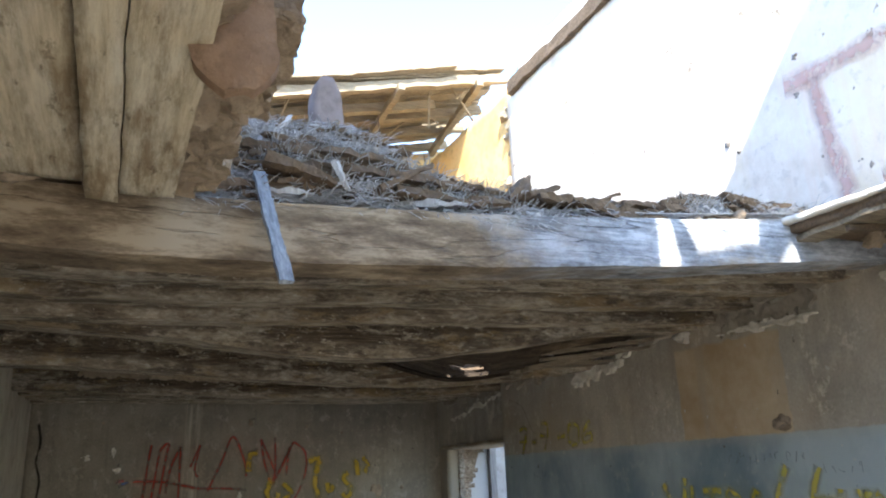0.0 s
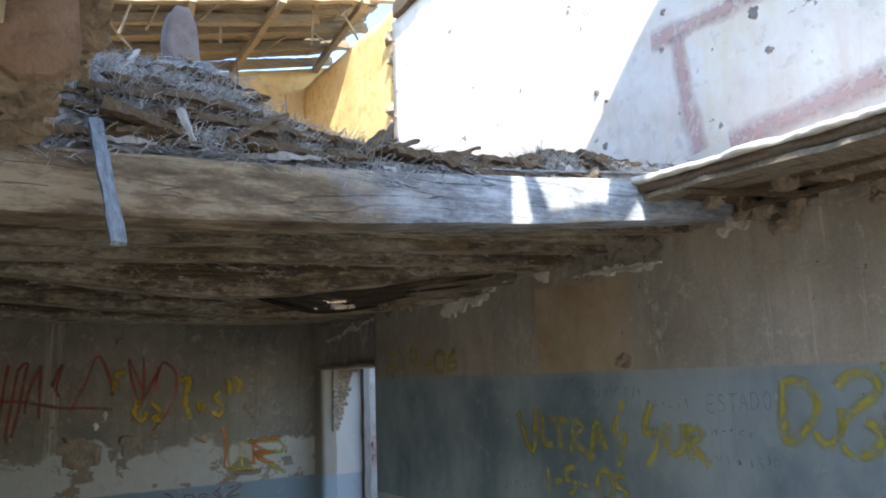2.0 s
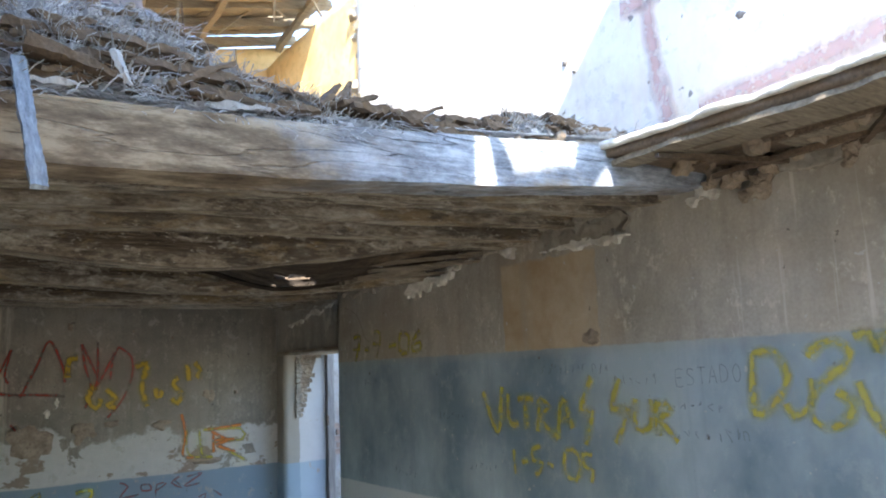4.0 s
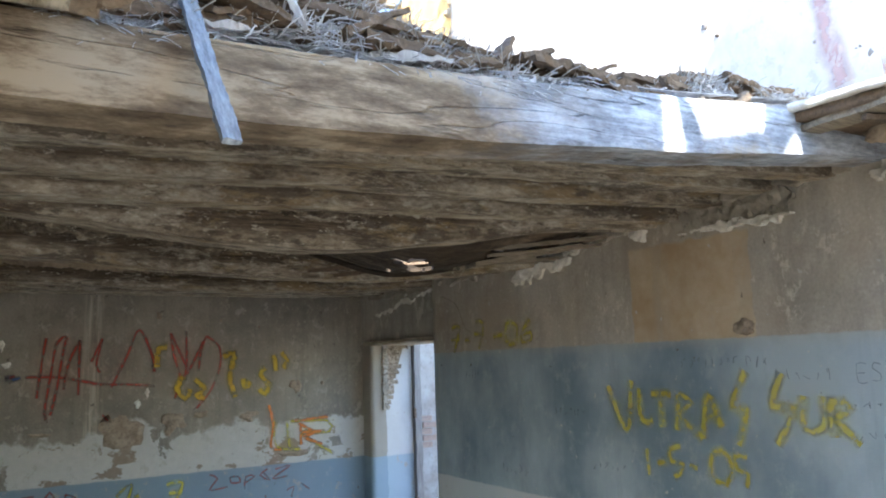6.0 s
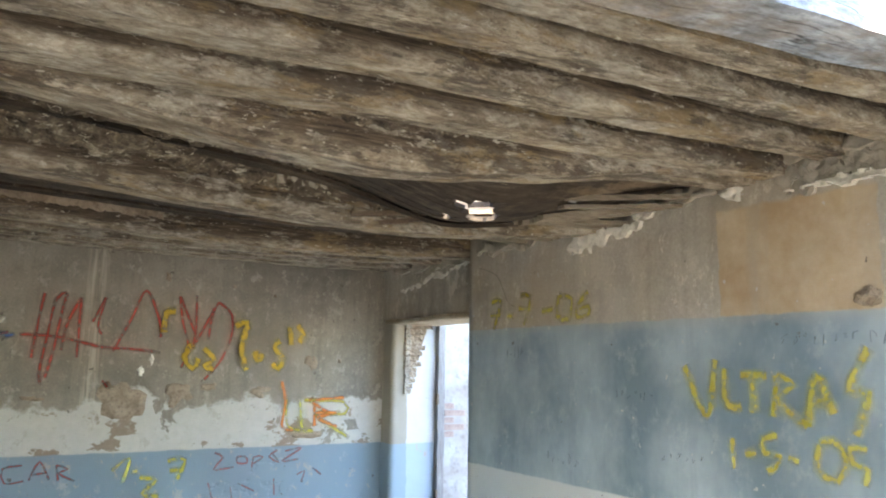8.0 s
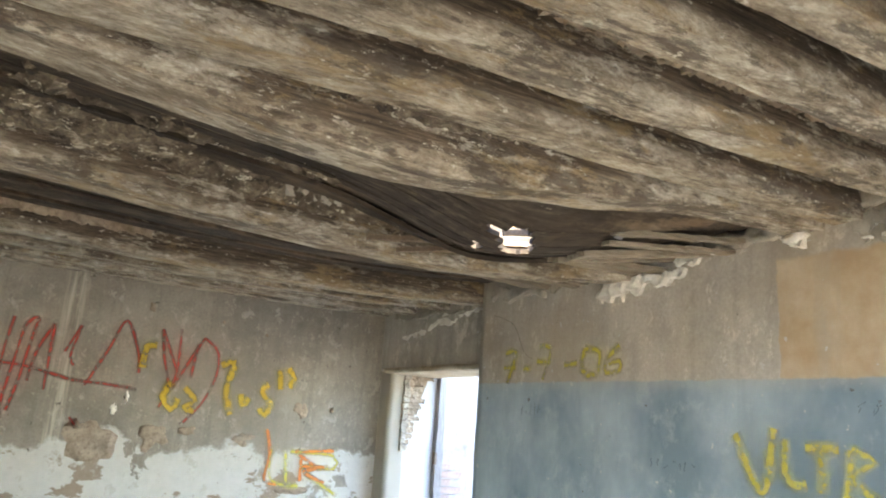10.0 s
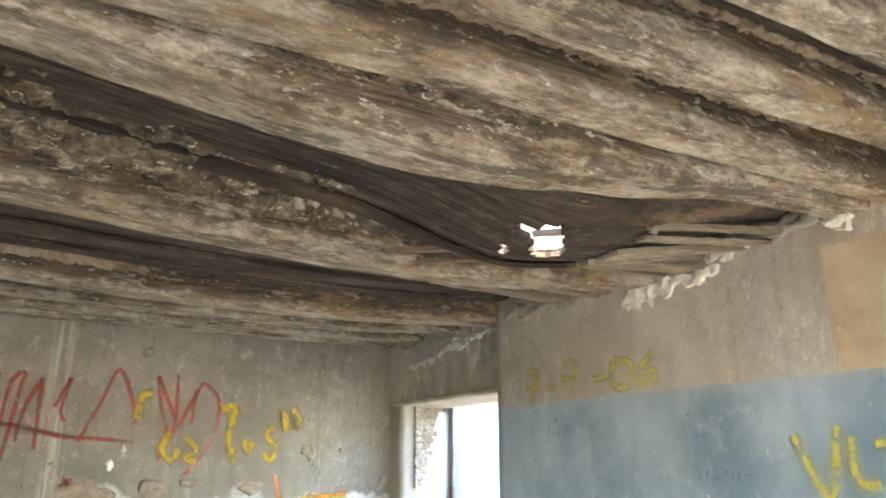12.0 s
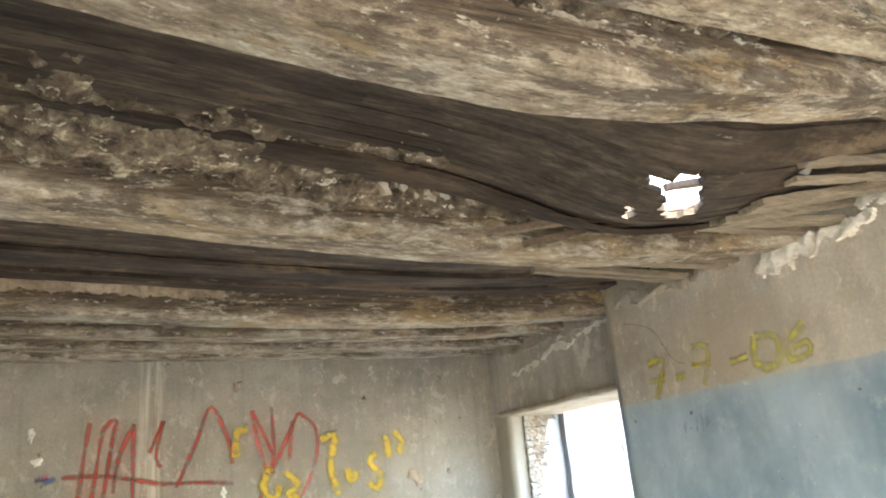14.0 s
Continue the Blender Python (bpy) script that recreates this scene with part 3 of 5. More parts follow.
# joists: near face, width, depth, height of the underside at these places across the room
ACROSS = (-3.85, -3.0, -2.0, -1.2, -0.6, 0.06)
JOISTS = [
    (-5.39, 0.19, 0.18, (2.40, 2.38, 2.42, 2.48, 2.54, 2.60)),
    (-5.13, 0.12, 0.16, (2.46, 2.45, 2.47, 2.50, 2.54, 2.58)),
    (-4.84, 0.13, 0.16, (2.47, 2.46, 2.50, 2.53, 2.55, 2.58)),
    (-4.55, 0.13, 0.16, (2.46, 2.45, 2.49, 2.51, 2.54, 2.57)),
    (-4.27, 0.14, 0.17, (2.44, 2.43, 2.465, 2.49, 2.51, 2.54)),
    (-4.10, 0.17, 0.19, (2.45, 2.40, 2.32, 2.40, 2.49, 2.53)),
    (-3.02, 0.17, 0.20, (2.43, 2.40, 2.34, 2.33, 2.37, 2.45)),
    (-1.62, 0.15, 0.16, (2.45, 2.43, 2.40, 2.40, 2.42, 2.46)),
    (-1.12, 0.14, 0.14, (2.47, 2.45, 2.43, 2.43, 2.44, 2.47)),
    (-0.62, 0.13, 0.13, (2.49, 2.48, 2.46, 2.46, 2.46, 2.48)),
    (-0.20, 0.13, 0.12, (2.50, 2.50, 2.49, 2.49, 2.49, 2.50)),
]


def joist_height(i, x):
    return curve_at(list(zip(ACROSS, JOISTS[i][3])), x)


def deck_height(x, y):
    tops = [(j[0] + j[1] / 2, joist_height(i, x) + j[2]) for i, j in enumerate(JOISTS)]
    z = curve_at([(t[0], t[1]) for t in tops], max(-5.3, min(-0.15, y)))
    bay = max(0.0, 1 - ((y + 3.47) / 0.42) ** 2)
    return z - 0.225 * math.exp(-((x + 1.15) / (0.52 if x < -1.15 else 1.25)) ** 2) * bay ** 0.6


def build_joists():
    made = []
    for i, (near, wide, deep, _) in enumerate(JOISTS):
        def bend(p, i=i, near=near, wide=wide, deep=deep):
            f = p.z
            ragged = 0.003 * noise.noise(Vector((p.x * 2.1, i * 7.0, 0.0))) + 0.0025 * noise.noise(Vector((p.x * 9, i * 5.0, p.y * 20)))
            skew = 0.006 * noise.noise(Vector((p.x * 0.8, i * 3.0, 9.0)))
            z = joist_height(i, p.x) + f * deep + (ragged * 1.5 if f < 0.3 else 0)
            return Vector((p.x, p.y + skew + (ragged if p.y < near + 0.02 else 0), z))
        bm = bmesh.new()
        x1 = 0.05
        n = 5
        step = 0.022 if i < 7 else 0.035
        # built in unit height so that the bend can follow the sag
        long_box(bm, -3.8, x1, near, near + wide, step, n, bend, 0.0032)
        label = "sagging grey weathered beam along the broken floor edge" if i == 0 else "sagging limewashed wooden ceiling joist, rotten and scarred"
        made.append(thing("ceiling_joist" if i else "edge_beam", bm, BEAM if i == 0 else JOIST, label, "beam", "ceiling joists", smooth=True, crease=38))
    return made


def long_box(bm, x0, x1, y0, y1, step, n, bend, amp):
    """A timber along x with n faces to each side."""
    ring = [(k / n, 0.0) for k in range(n)] + [(1.0, k / n) for k in range(n)] + [(1 - k / n, 1.0) for k in range(n)] + [(0.0, 1 - k / n) for k in range(n)]
    ring = [(0.5 + (u - 0.5) * (1 - 0.05 * (abs(2 * v - 1) > 0.99)), 0.5 + (v - 0.5)) for u, v in ring]
    count = max(2, round((x1 - x0) / step))
    rows = []
    for s in range(count + 1):
        x = x0 + (x1 - x0) * s / count
        row = []
        for u, v in ring:
            p = bend(Vector((x, y0 + (y1 - y0) * u, v)))
            q = Vector((p.x * 0.35, p.y, p.z))
            p = p + noise.noise_vector(q / 0.09) * amp + noise.noise_vector(q / 0.03) * amp * 0.5
            row.append(bm.verts.new(p))
        rows.append(row)
    m = len(ring)
    uv = bm.loops.layers.uv.verify()
    for s in range(count):
        for k in range(m):
            f = bm.faces.new((rows[s][k], rows[s][(k + 1) % m], rows[s + 1][(k + 1) % m], rows[s + 1][k]))
            for loop, q in zip(f.loops, (ring[k], ring[(k + 1) % m], ring[(k + 1) % m], ring[k])):
                loop[uv].uv = (q[0], q[1])
    bm.faces.new(rows[0][::-1])
    bm.faces.new(rows[-1])


def build_ceiling():
    """Deck boards over the joists, with a small breach; one mesh."""
    bm = bmesh.new()
    y = -5.2
    breach = [(-1.37, -3.60), (-1.21, -3.67), (-1.13, -3.60), (-1.10, -3.54), (-1.02, -3.46), (-1.09, -3.38), (-1.18, -3.44), (-1.24, -3.51)]
    peephole = [(-1.34, -3.475), (-1.285, -3.45), (-1.235, -3.36), (-1.28, -3.35)]
    while y < 0.0:
        w = 0.07 + 0.09 * random.random()
        if -3.72 < y < -3.30:
            w = 0.032
        cuts = [-3.72]
        while cuts[-1] < -0.6:
            cuts.append(cuts[-1] + 0.7 + 0.9 * random.random())
        cuts[-1] = 0.1
        spans = list(zip(cuts[:-1], cuts[1:]))
        gaps = []
        for ring in (breach, peephole):
            at = []
            for (xa, ya), (xb, yb) in zip(ring, ring[1:] + ring[:1]):
                if (ya - y - w / 2) * (yb - y - w / 2) < 0:
                    at.append(xa + (xb - xa) * (y + w / 2 - ya) / (yb - ya))
            if len(at) > 1:
                gaps.append((min(at) + random.uniform(-0.015, 0.015), max(at) + random.uniform(-0.015, 0.015)))
        if gaps:
            gaps.sort()
            ends = [-3.72, -2.2] + [v for g in gaps for v in g] + [0.1]
            spans = [(-3.72, -2.2)] + [(ends[k], ends[k + 1]) for k in range(1, len(ends), 2)]
        drop = (0.004 if -3.72 < y < -3.30 else 0.035) * random.random()
        for a, b in spans:
            rough_box(bm, a - (0.0 if gaps else 0.01), b + (0.0 if gaps else 0.01), y - 0.006, min(y + w, 0.0) + 0.006, 0.0, 0.02, 0.09, 0.0035, 0.1,
                      lambda p, d=drop: Vector((p.x, p.y, deck_height(p.x, p.y) + p.z - d)))
        y += w
    # unseen backing layer added over the boards, stops light leaking through gaps
    for x0, x1, y0, y1 in ((-3.72, 0.1, -5.2, -3.685), (-3.72, -1.40, -3.685, -3.33), (-0.99, 0.1, -3.685, -3.33), (-3.72, 0.1, -3.33, -0.003)):
        rough_box(bm, x0, x1, y0, y1, 0.0, 0.03, 0.09, 0.003, 0.1, lambda p: Vector((p.x, p.y, deck_height(p.x, p.y) + 0.008 + p.z)))
    structure("ceiling", bm, DECK, "dark broken deck boards over the joists")
    bm = bmesh.new()
    rough_box(bm, -2.98, 0.0, -8.6, -7.03, 2.50, 2.70, 0.25, 0.01)
    structure("ceiling_south", bm, CEILBOARD, "limed boards of the remaining floor above")
    bm = bmesh.new()
    for x0, x1, z, end in ((-3.70, -3.432, 2.476, -5.56), (-3.43, -3.182, 2.474, -5.65)):
        rough_box(bm, x0, x1, -8.6, end, z, z + 0.05, 0.03, 0.004, 0.15)
    structure("ceiling_west", bm, CEILBOARD, "stained limed ceiling boards beside the hole", True)
    for x0, x1, z, end in ((-3.178, -3.108, 2.448, -5.60), (-3.104, -2.98, 2.46, -5.63)):
        bm = bmesh.new()
        rough_box(bm, x0, x1, -8.6, end, z, z + 0.045, 0.02, 0.005, 0.12)
        thing("ceiling_plank", bm, CEILBOARD, "stained limewashed plank along the broken hole", "plank", "planks beside the hole", smooth=True)
    # floor strip left along the east wall
    bm = bmesh.new()
    rough_box(bm, -0.62, 0.0, -7.08, -5.21, 2.655, 2.70, 0.05, 0.008, 0.2, lambda p: Vector((p.x + (0.05 * noise.noise(Vector((0, p.y * 2.5, 0))) if p.x < -0.5 else 0), p.y, p.z - 0.03 * (p.y + 5.2) * -0.3)))
    strip = structure("ceiling_east", bm, SCRAP, "strip of broken floor boards along the wall", True)
    # pale layer added so that the boards' broken edge looks sunlit
    bm = bmesh.new()
    rough_box(bm, -0.645, 0.06, -7.07, -5.25, 2.692, 2.716, 0.022, 0.005, 0.05, lambda p: Vector((p.x + (0.06 * noise.noise(Vector((0, p.y * 2.5, 0))) + 0.03 * noise.noise(Vector((3, p.y * 7, 0))) + 0.012 * noise.noise(Vector((3, p.y * 23, 0))) if p.x < -0.5 else 0), p.y, p.z - 0.03 * (p.y + 5.2) * -0.3)))
    part("screed", bm, LIMECRUST, strip, "pale layer added for the sunlit edge of the boards", True)


def build_hole_edge():
    # clay fill on the plank at the hole's side
    bm = bmesh.new()
    rough_box(bm, -3.6, -2.93, -6.85, -5.55, 2.503, 2.93, 0.03, 0.035, 0.11, lambda p: Vector((p.x + (0.05 * noise.noise(Vector((p.y * 4, p.z * 5, 1))) if p.x > -3.1 else 0), p.y, p.z)))
    thing("clay_fill", bm, MUD, "broken edge of the dry clay floor fill", "rubble")
    bm = bmesh.new()
    rough_box(bm, -3.7, -2.95, -5.62, -5.15, 2.575, 2.92, 0.05, 0.02, 0.12)
    thing("clay_fill", bm, MUD, "dry clay fill over the edge beam", "rubble")
    # long clay tile hanging out of the fill
    bm = bmesh.new()
    rough_box(bm, -0.068, 0.068, -0.014, 0.014, 0.0, 0.62, 0.012, 0.004, 0.05,
              lambda p: Vector((p.x * (1 - max(0, (0.07 - p.z) / 0.07) ** 2 * 0.65) * (1 + 0.35 * p.z), p.y + 2.0 * p.x * p.x, p.z)))
    tile = thing("roof_tile", bm, TERRA, "rounded brown clay tile hanging out of the fill", "roof tile", smooth=True, crease=35)
    tile.matrix_world = pose(-2.935, -6.36, 2.385, -4, -7, -6)
    bm = bmesh.new()
    rough_box(bm, -2.94, -2.825, -6.33, -5.95, 2.54, 3.05, 0.014, 0.022, 0.055, lambda p: Vector((p.x + 0.02 * noise.noise(Vector((p.z * 7, p.y * 5, 0))), p.y, p.z)))
    thing("clay_clump", bm, MUD, "crumbling clay clump beside the tile", "rubble")
    bm = bmesh.new()
    rough_box(bm, -2.975, -2.87, -6.0, -5.56, 2.515, 2.62, 0.014, 0.022, 0.055)
    thing("clay_clump", bm, MUD, "crumbling clay clump under the tile", "rubble")
    # hanging lath
    bm = bmesh.new()
    rough_box(bm, -0.018, 0.018, -0.007, 0.007, -0.46, 0.0, 0.009, 0.004, 0.02, lambda p: Vector((p.x * (1 + 0.25 * noise.noise(Vector((0, 0, p.z * 9)))), p.y, p.z)))
    lath = thing("hanging_lath", bm, LATHWOOD, "bleached splintered lath hanging from the floor edge", "lath", smooth=True, crease=40)
    lath.matrix_world = Matrix.Translation((-2.735, -5.37, 2.66)) @ pose(0, 0, 0, -32, -3, 4)


def build_rubble():
    # mound of fill on the deck behind the edge beam
    def top(x, y):
        f = max(0.0, min(1.0, (-1.92 - x) / 0.42))
        f = f * f * (3 - 2 * f)
        rise = max(0.0, min(1.0, (y + 5.33) / 0.42))
        h = 0.08 * max(0.0, min(1.0, (y + 5.31) / 0.12)) + 0.31 * f * rise ** 0.8 + 0.04 * math.exp(-((x + 1.7) / 0.3) ** 2) * rise
        h *= max(0.25, min(1.0, (-3.7 - y) / 0.8)) if y > -4.5 else 1
        q = Vector((x * 5, y * 5, 0.7))
        return h + 0.05 * noise.noise(q) + 0.035 * noise.noise(q * 2.7) + 0.02 * noise.noise(q * 6)

    bm = bmesh.new()
    nx, ny = 130, 60
    grid = [[bm.verts.new((x, y, deck_height(x, y) + (0.02 + top(x, y) if y > -5.30 else -0.06))) for x in [-3.2 + 3.2 * i / nx for i in range(nx + 1)]] for y in [-5.31 + 1.69 * j / ny for j in range(ny + 1)]]
    for j in range(ny):
        for i in range(nx):
            bm.faces.new((grid[j][i], grid[j][i + 1], grid[j + 1][i + 1], grid[j + 1][i]))
    thing("rubble_mound", bm, DUST, "grey dusty mound of collapsed fill on the floor edge", "rubble", kind="stuff")

    def surface(x, y):
        return deck_height(x, y) + 0.02 + top(x, y)

    # dry straw and twigs
    verts, faces = [], []
    rnd = random.Random(7)
    for i in range(17000):
        x = -3.0 + 2.95 * rnd.random() ** 1.3
        y = -5.345 + 0.95 * rnd.random() ** 1.5
        z = surface(x, y) - 0.01
        long = 0.03 + 0.11 * rnd.random()
        a = rnd.random() * 6.28
        up = (rnd.random() ** 2) * 1.1 - 0.15
        if i % 7 == 0:
            x = rnd.choice((-2.65, -2.5, -2.32, -2.05, -1.9, -1.84, -1.0, -0.9)) + 0.05 * rnd.gauss(0, 1)
            y = -5.22 + 0.06 * rnd.gauss(0, 1)
            z, up, long = surface(x, y) - 0.01, 0.8 + 0.6 * rnd.random(), 0.05 + 0.10 * rnd.random()
        w = 0.0007 + 0.0012 * rnd.random()
        d = Vector((math.cos(a) * math.cos(up), math.sin(a) * math.cos(up), math.sin(up)))
        s = d.cross(Vector((0.3, 0.2, 1))).normalized() * w
        n0 = len(verts)
        for k in range(4):
            f = k / 3
            q = Vector((x, y, z)) + d * long * f - Vector((0, 0, 0.35 * long * f * f))
            if q.y < -5.33 and x > -1.45:
                q.y = -5.33
            if q.y > -5.335:
                q.z = max(q.z, deck_height(q.x, q.y) + 0.04)
            verts += [q - s, q + s, q + Vector((0, 0, 1.6 * w))]
        for k in range(3):
            b = n0 + 3 * k
            for u in range(3):
                v = (u + 1) % 3
                faces.append((b + u, b + v, b + 3 + v, b + 3 + u))
    me = bpy.data.meshes.new("straw")
    me.from_pydata(verts, [], faces)
    me.materials.append(STRAW)
    tagged(new("straw", me), "pale dry straw and twigs on the rubble", "straw", kind="stuff")
    # splintered pieces of board and clods along the edge
    for i in range(110):
        x = -2.9 + 2.75 * ((i + rnd.random()) / 110)
        y = (-5.36 if x < -1.4 else -5.29) + 0.34 * rnd.random()
        z = surface(x, y)
        bm = bmesh.new()
        l, w, h = 0.05 + 0.15 * rnd.random() ** 2, 0.012 + 0.022 * rnd.random(), 0.005 + 0.010 * rnd.random()
        rough_box(bm, -l, l, -w, w, -h, h, 0.018, 0.012, 0.03, lambda p, l=l: Vector((p.x, p.y * (1 - 0.7 * abs(p.x) / l), p.z * (1 - 0.6 * abs(p.x) / l))))
        ob = thing("wood_splinter", bm, SCRAP if i % 9 else GREYWOOD, "splintered piece of rotten board in the rubble", "wood scrap", "splinters on the floor edge")
        ob.matrix_world = pose(x, y, z + 0.012, rnd.uniform(-18, 18), rnd.uniform(-10, 10), rnd.uniform(-28, 28))
    for i in range(80):
        x = -2.9 + 2.75 * rnd.random()
        y = -5.33 + 0.4 * rnd.random()
        r = 0.010 + 0.022 * rnd.random() ** 2
        bm = bmesh.new()
        clod(bm, (0, 0, 0), (r * 1.3, r, r * 0.8), i + 200, 2, 0.5)
        ob = thing("clay_clod", bm, MUD if i % 2 else DUST, "dry clay lump lying in the rubble", "clod", "clods on the floor edge")
        ob.matrix_world = pose(x, y, surface(x, y) + r * 0.4, rnd.uniform(0, 90), 0, rnd.uniform(0, 360))
    # long dark boards lying along the edge
    for i in range(20):
        x = -2.8 + 2.2 * (i + rnd.random()) / 20
        y = (-5.33 if x < -1.4 else -5.27) + 0.10 * rnd.random()
        l = 0.10 + 0.16 * rnd.random()
        bm = bmesh.new()
        rough_box(bm, -l, l, -0.035, 0.035, -0.013, 0.013, 0.02, 0.014, 0.04, lambda p, l=l: Vector((p.x, p.y * (1 - 0.5 * abs(p.x) / l), p.z)))
        ob = thing("rotten_board", bm, SCRAP, "dark rotten board lying along the floor edge", "board", "boards on the floor edge")
        ob.matrix_world = pose(x, y, surface(x, y) + 0.035, rnd.uniform(-20, 10), rnd.uniform(-6, 6), rnd.uniform(-14, 14))
    # larger rotten boards, slats and chips that stand out of the heap
    for name, a, b, wide, high, m, label in (
            ("rotten_board", (-2.72, -5.36, 2.705), (-2.50, -5.37, 2.655), 0.05, 0.018, SCRAP, "thick rotten board slipping over the floor edge"),
            ("wood_chip", (-2.505, -5.37, 2.725), (-2.47, -5.40, 2.625), 0.016, 0.008, GREYWOOD, "bleached chip hanging over the floor edge"),
            ("rotten_board", (-2.36, -5.34, 2.655), (-2.15, -5.30, 2.79), 0.035, 0.012, SCRAP, "pointed brown board jutting out of the heap"),
            ("rotten_board", (-2.30, -5.34, 2.66), (-1.98, -5.35, 2.64), 0.03, 0.014, SCRAP, "dark rotten board lying along the floor edge"),
            ("broken_board", (-1.88, -5.30, 2.69), (-1.77, -5.25, 2.80), 0.030, 0.010, SCRAP, "jagged upright end of a broken brown board"),
            ("broken_board", (-1.80, -5.31, 2.71), (-1.64, -5.28, 2.77), 0.030, 0.010, SCRAP, "jagged end of a broken brown board"),
            ("slat", (-2.66, -5.10, 2.88), (-2.56, -4.98, 3.06), 0.014, 0.007, GREYWOOD, "bleached slat leaning in the heap"),
            ("slat", (-2.58, -5.08, 2.86), (-2.60, -4.95, 3.07), 0.018, 0.007, SCRAP, "brown slat leaning in the heap"),
            ("slat", (-1.02, -5.22, 2.76), (-0.80, -5.30, 2.71), 0.02, 0.008, SCRAP, "brown slat lying across the floor edge"),
            ("dry_stem", (-2.20, -4.95, 2.85), (-2.215, -4.94, 3.13), 0.0025, 0.0025, SCRAP, "thin dark dry stem standing in the heap"),
            ("dry_stem", (-1.99, -4.9, 2.75), (-2.01, -4.9, 3.02), 0.002, 0.002, SCRAP, "thin dark dry stem standing in the heap")):
        a, b = Vector(a), Vector(b)
        l = (b - a).length
        bm = bmesh.new()
        rough_box(bm, -wide, wide, -high, high, -l, 0.0, 0.016, min(0.009, wide * 0.4), 0.035, lambda p, l=l: Vector((p.x * (1 - 0.6 * (-p.z / l) ** 2), p.y * (1 - 0.4 * (-p.z / l)), p.z)))
        thing(name, bm, m, label, "wood scrap", "splinters on the floor edge").matrix_world = look(a, b)
    # upright stone
    bm = bmesh.new()
    rough_box(bm, -0.062, 0.062, -0.03, 0.03, -0.1, 0.36, 0.02, 0.006, 0.08, lambda p: Vector((p.x * math.sqrt(max(0.03, 1 - max(0, (p.z - 0.2) / 0.17) ** 2)) , p.y, p.z)))
    ob = thing("upright_stone", bm, STONE, "purple grey stone slab standing in the rubble", "stone", smooth=True)
    ob.matrix_world = pose(-2.375, -4.8, 2.955, 5, -5, 10)
    # jagged boards standing at the edge
    for x, y, z, l, tilt, turn in ((-1.66, -5.05, 2.82, 0.11, 62, 20), (-1.42, -5.15, 2.77, 0.13, 20, -30), (-2.55, -5.32, 2.68, 0.15, 12, 15), (-2.2, -5.3, 2.70, 0.12, 30, 50),
                                   (-0.85, -5.16, 2.77, 0.10, -12, 35), (-1.1, -5.1, 2.77, 0.10, 8, 10), (-1.9, -5.25, 2.74, 0.15, -15, -15)):
        bm = bmesh.new()
        rough_box(bm, -l, l, -0.03, 0.03, -0.007, 0.007, 0.015, 0.009, 0.03, lambda p, l=l: Vector((p.x, p.y * (1 - 0.75 * max(0, p.x / l)), p.z)))
        ob = thing("broken_board", bm, SCRAP, "jagged end of a broken brown board", "wood scrap", "splinters on the floor edge")
        ob.matrix_world = pose(x, y, z, 25, -tilt, turn)


def build_crumbs():
    """Crust of clay and straw clinging to the upper face of some joists."""
    for i, x0, x1, up, m in ((6, -3.3, -0.95, 0.135, CRUMB), (5, -2.6, -0.4, 0.135, CRUMB), (4, -2.3, -0.7, 0.12, MUD), (3, -1.9, -0.5, 0.12, MUD), (7, -3.3, -2.2, 0.10, MUD)):
        near = JOISTS[i][0]

        def follow(p, i=i, up=up):
            k = noise.noise(Vector((p.x * 5, i, 0)))
            hang = 0.018 * noise.noise(Vector((p.x * 17, i, 4))) + 0.012 * noise.noise(Vector((p.x * 43, i, 2)))
            return Vector((p.x, p.y - 0.012 * k, joist_height(i, p.x) + up + p.z * (1.0 + 0.6 * k) + (hang if p.z < 0.01 else 0)))

        bm = bmesh.new()
        rough_box(bm, x0, x1, near - 0.022, near + 0.02, 0.0, 0.055, 0.011, 0.011, 0.02, follow)
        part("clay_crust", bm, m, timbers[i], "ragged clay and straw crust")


def build_infill():
    """Sloping remains of the clay infill between deck and joist."""
    near = JOISTS[6][0]

    def slope(p):
        k = 0.05 * noise.noise(Vector((p.x * 3, p.y * 4, 1))) + 0.028 * noise.noise(Vector((p.x * 11, p.y * 9, 3))) + 0.016 * noise.noise(Vector((p.x * 29, p.y * 25, 5)))
        fade = max(0.0, min(1.0, (-1.0 - p.x) / 1.1))
        return Vector((p.x, near - (near - p.y) * fade, joist_height(6, p.x) + 0.115 + 0.25 * (near - p.y) * fade + p.z + k))

    bm = bmesh.new()
    rough_box(bm, -3.6, -1.0, near - 0.45, near + 0.03, 0.0, 0.05, 0.014, 0.014, 0.028, slope)
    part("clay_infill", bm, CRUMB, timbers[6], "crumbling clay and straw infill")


def build_flakes():
    """Chips of clay and straw that hang between the sagging deck and a joist."""
    rnd = random.Random(41)
    for i in range(70):
        x = -1.98 + 0.82 * (i + rnd.random()) / 70
        y = -3.13 + 0.04 * rnd.random()
        z = 2.495 + rnd.uniform(-0.018, 0.018)
        l, w = 0.010 + 0.020 * rnd.random(), 0.007 + 0.012 * rnd.random()
        turn = Matrix.Rotation(rnd.uniform(-0.6, 0.6), 3, "Z") @ Matrix.Rotation(rnd.uniform(-0.6, 0.4), 3, "X") @ Matrix.Rotation(rnd.uniform(-0.7, 0.7), 3, "Y")
        bm = bmesh.new()
        rough_box(bm, -w, w, -0.007, 0.007, -l, l, 0.010, 0.008, 0.014, lambda p, x=x, y=y, z=z, m=turn: Vector((x, y, z)) + m @ p)
        part("clay_chip", bm, CRUST if i % 3 == 0 else CRUMB, timbers[6])


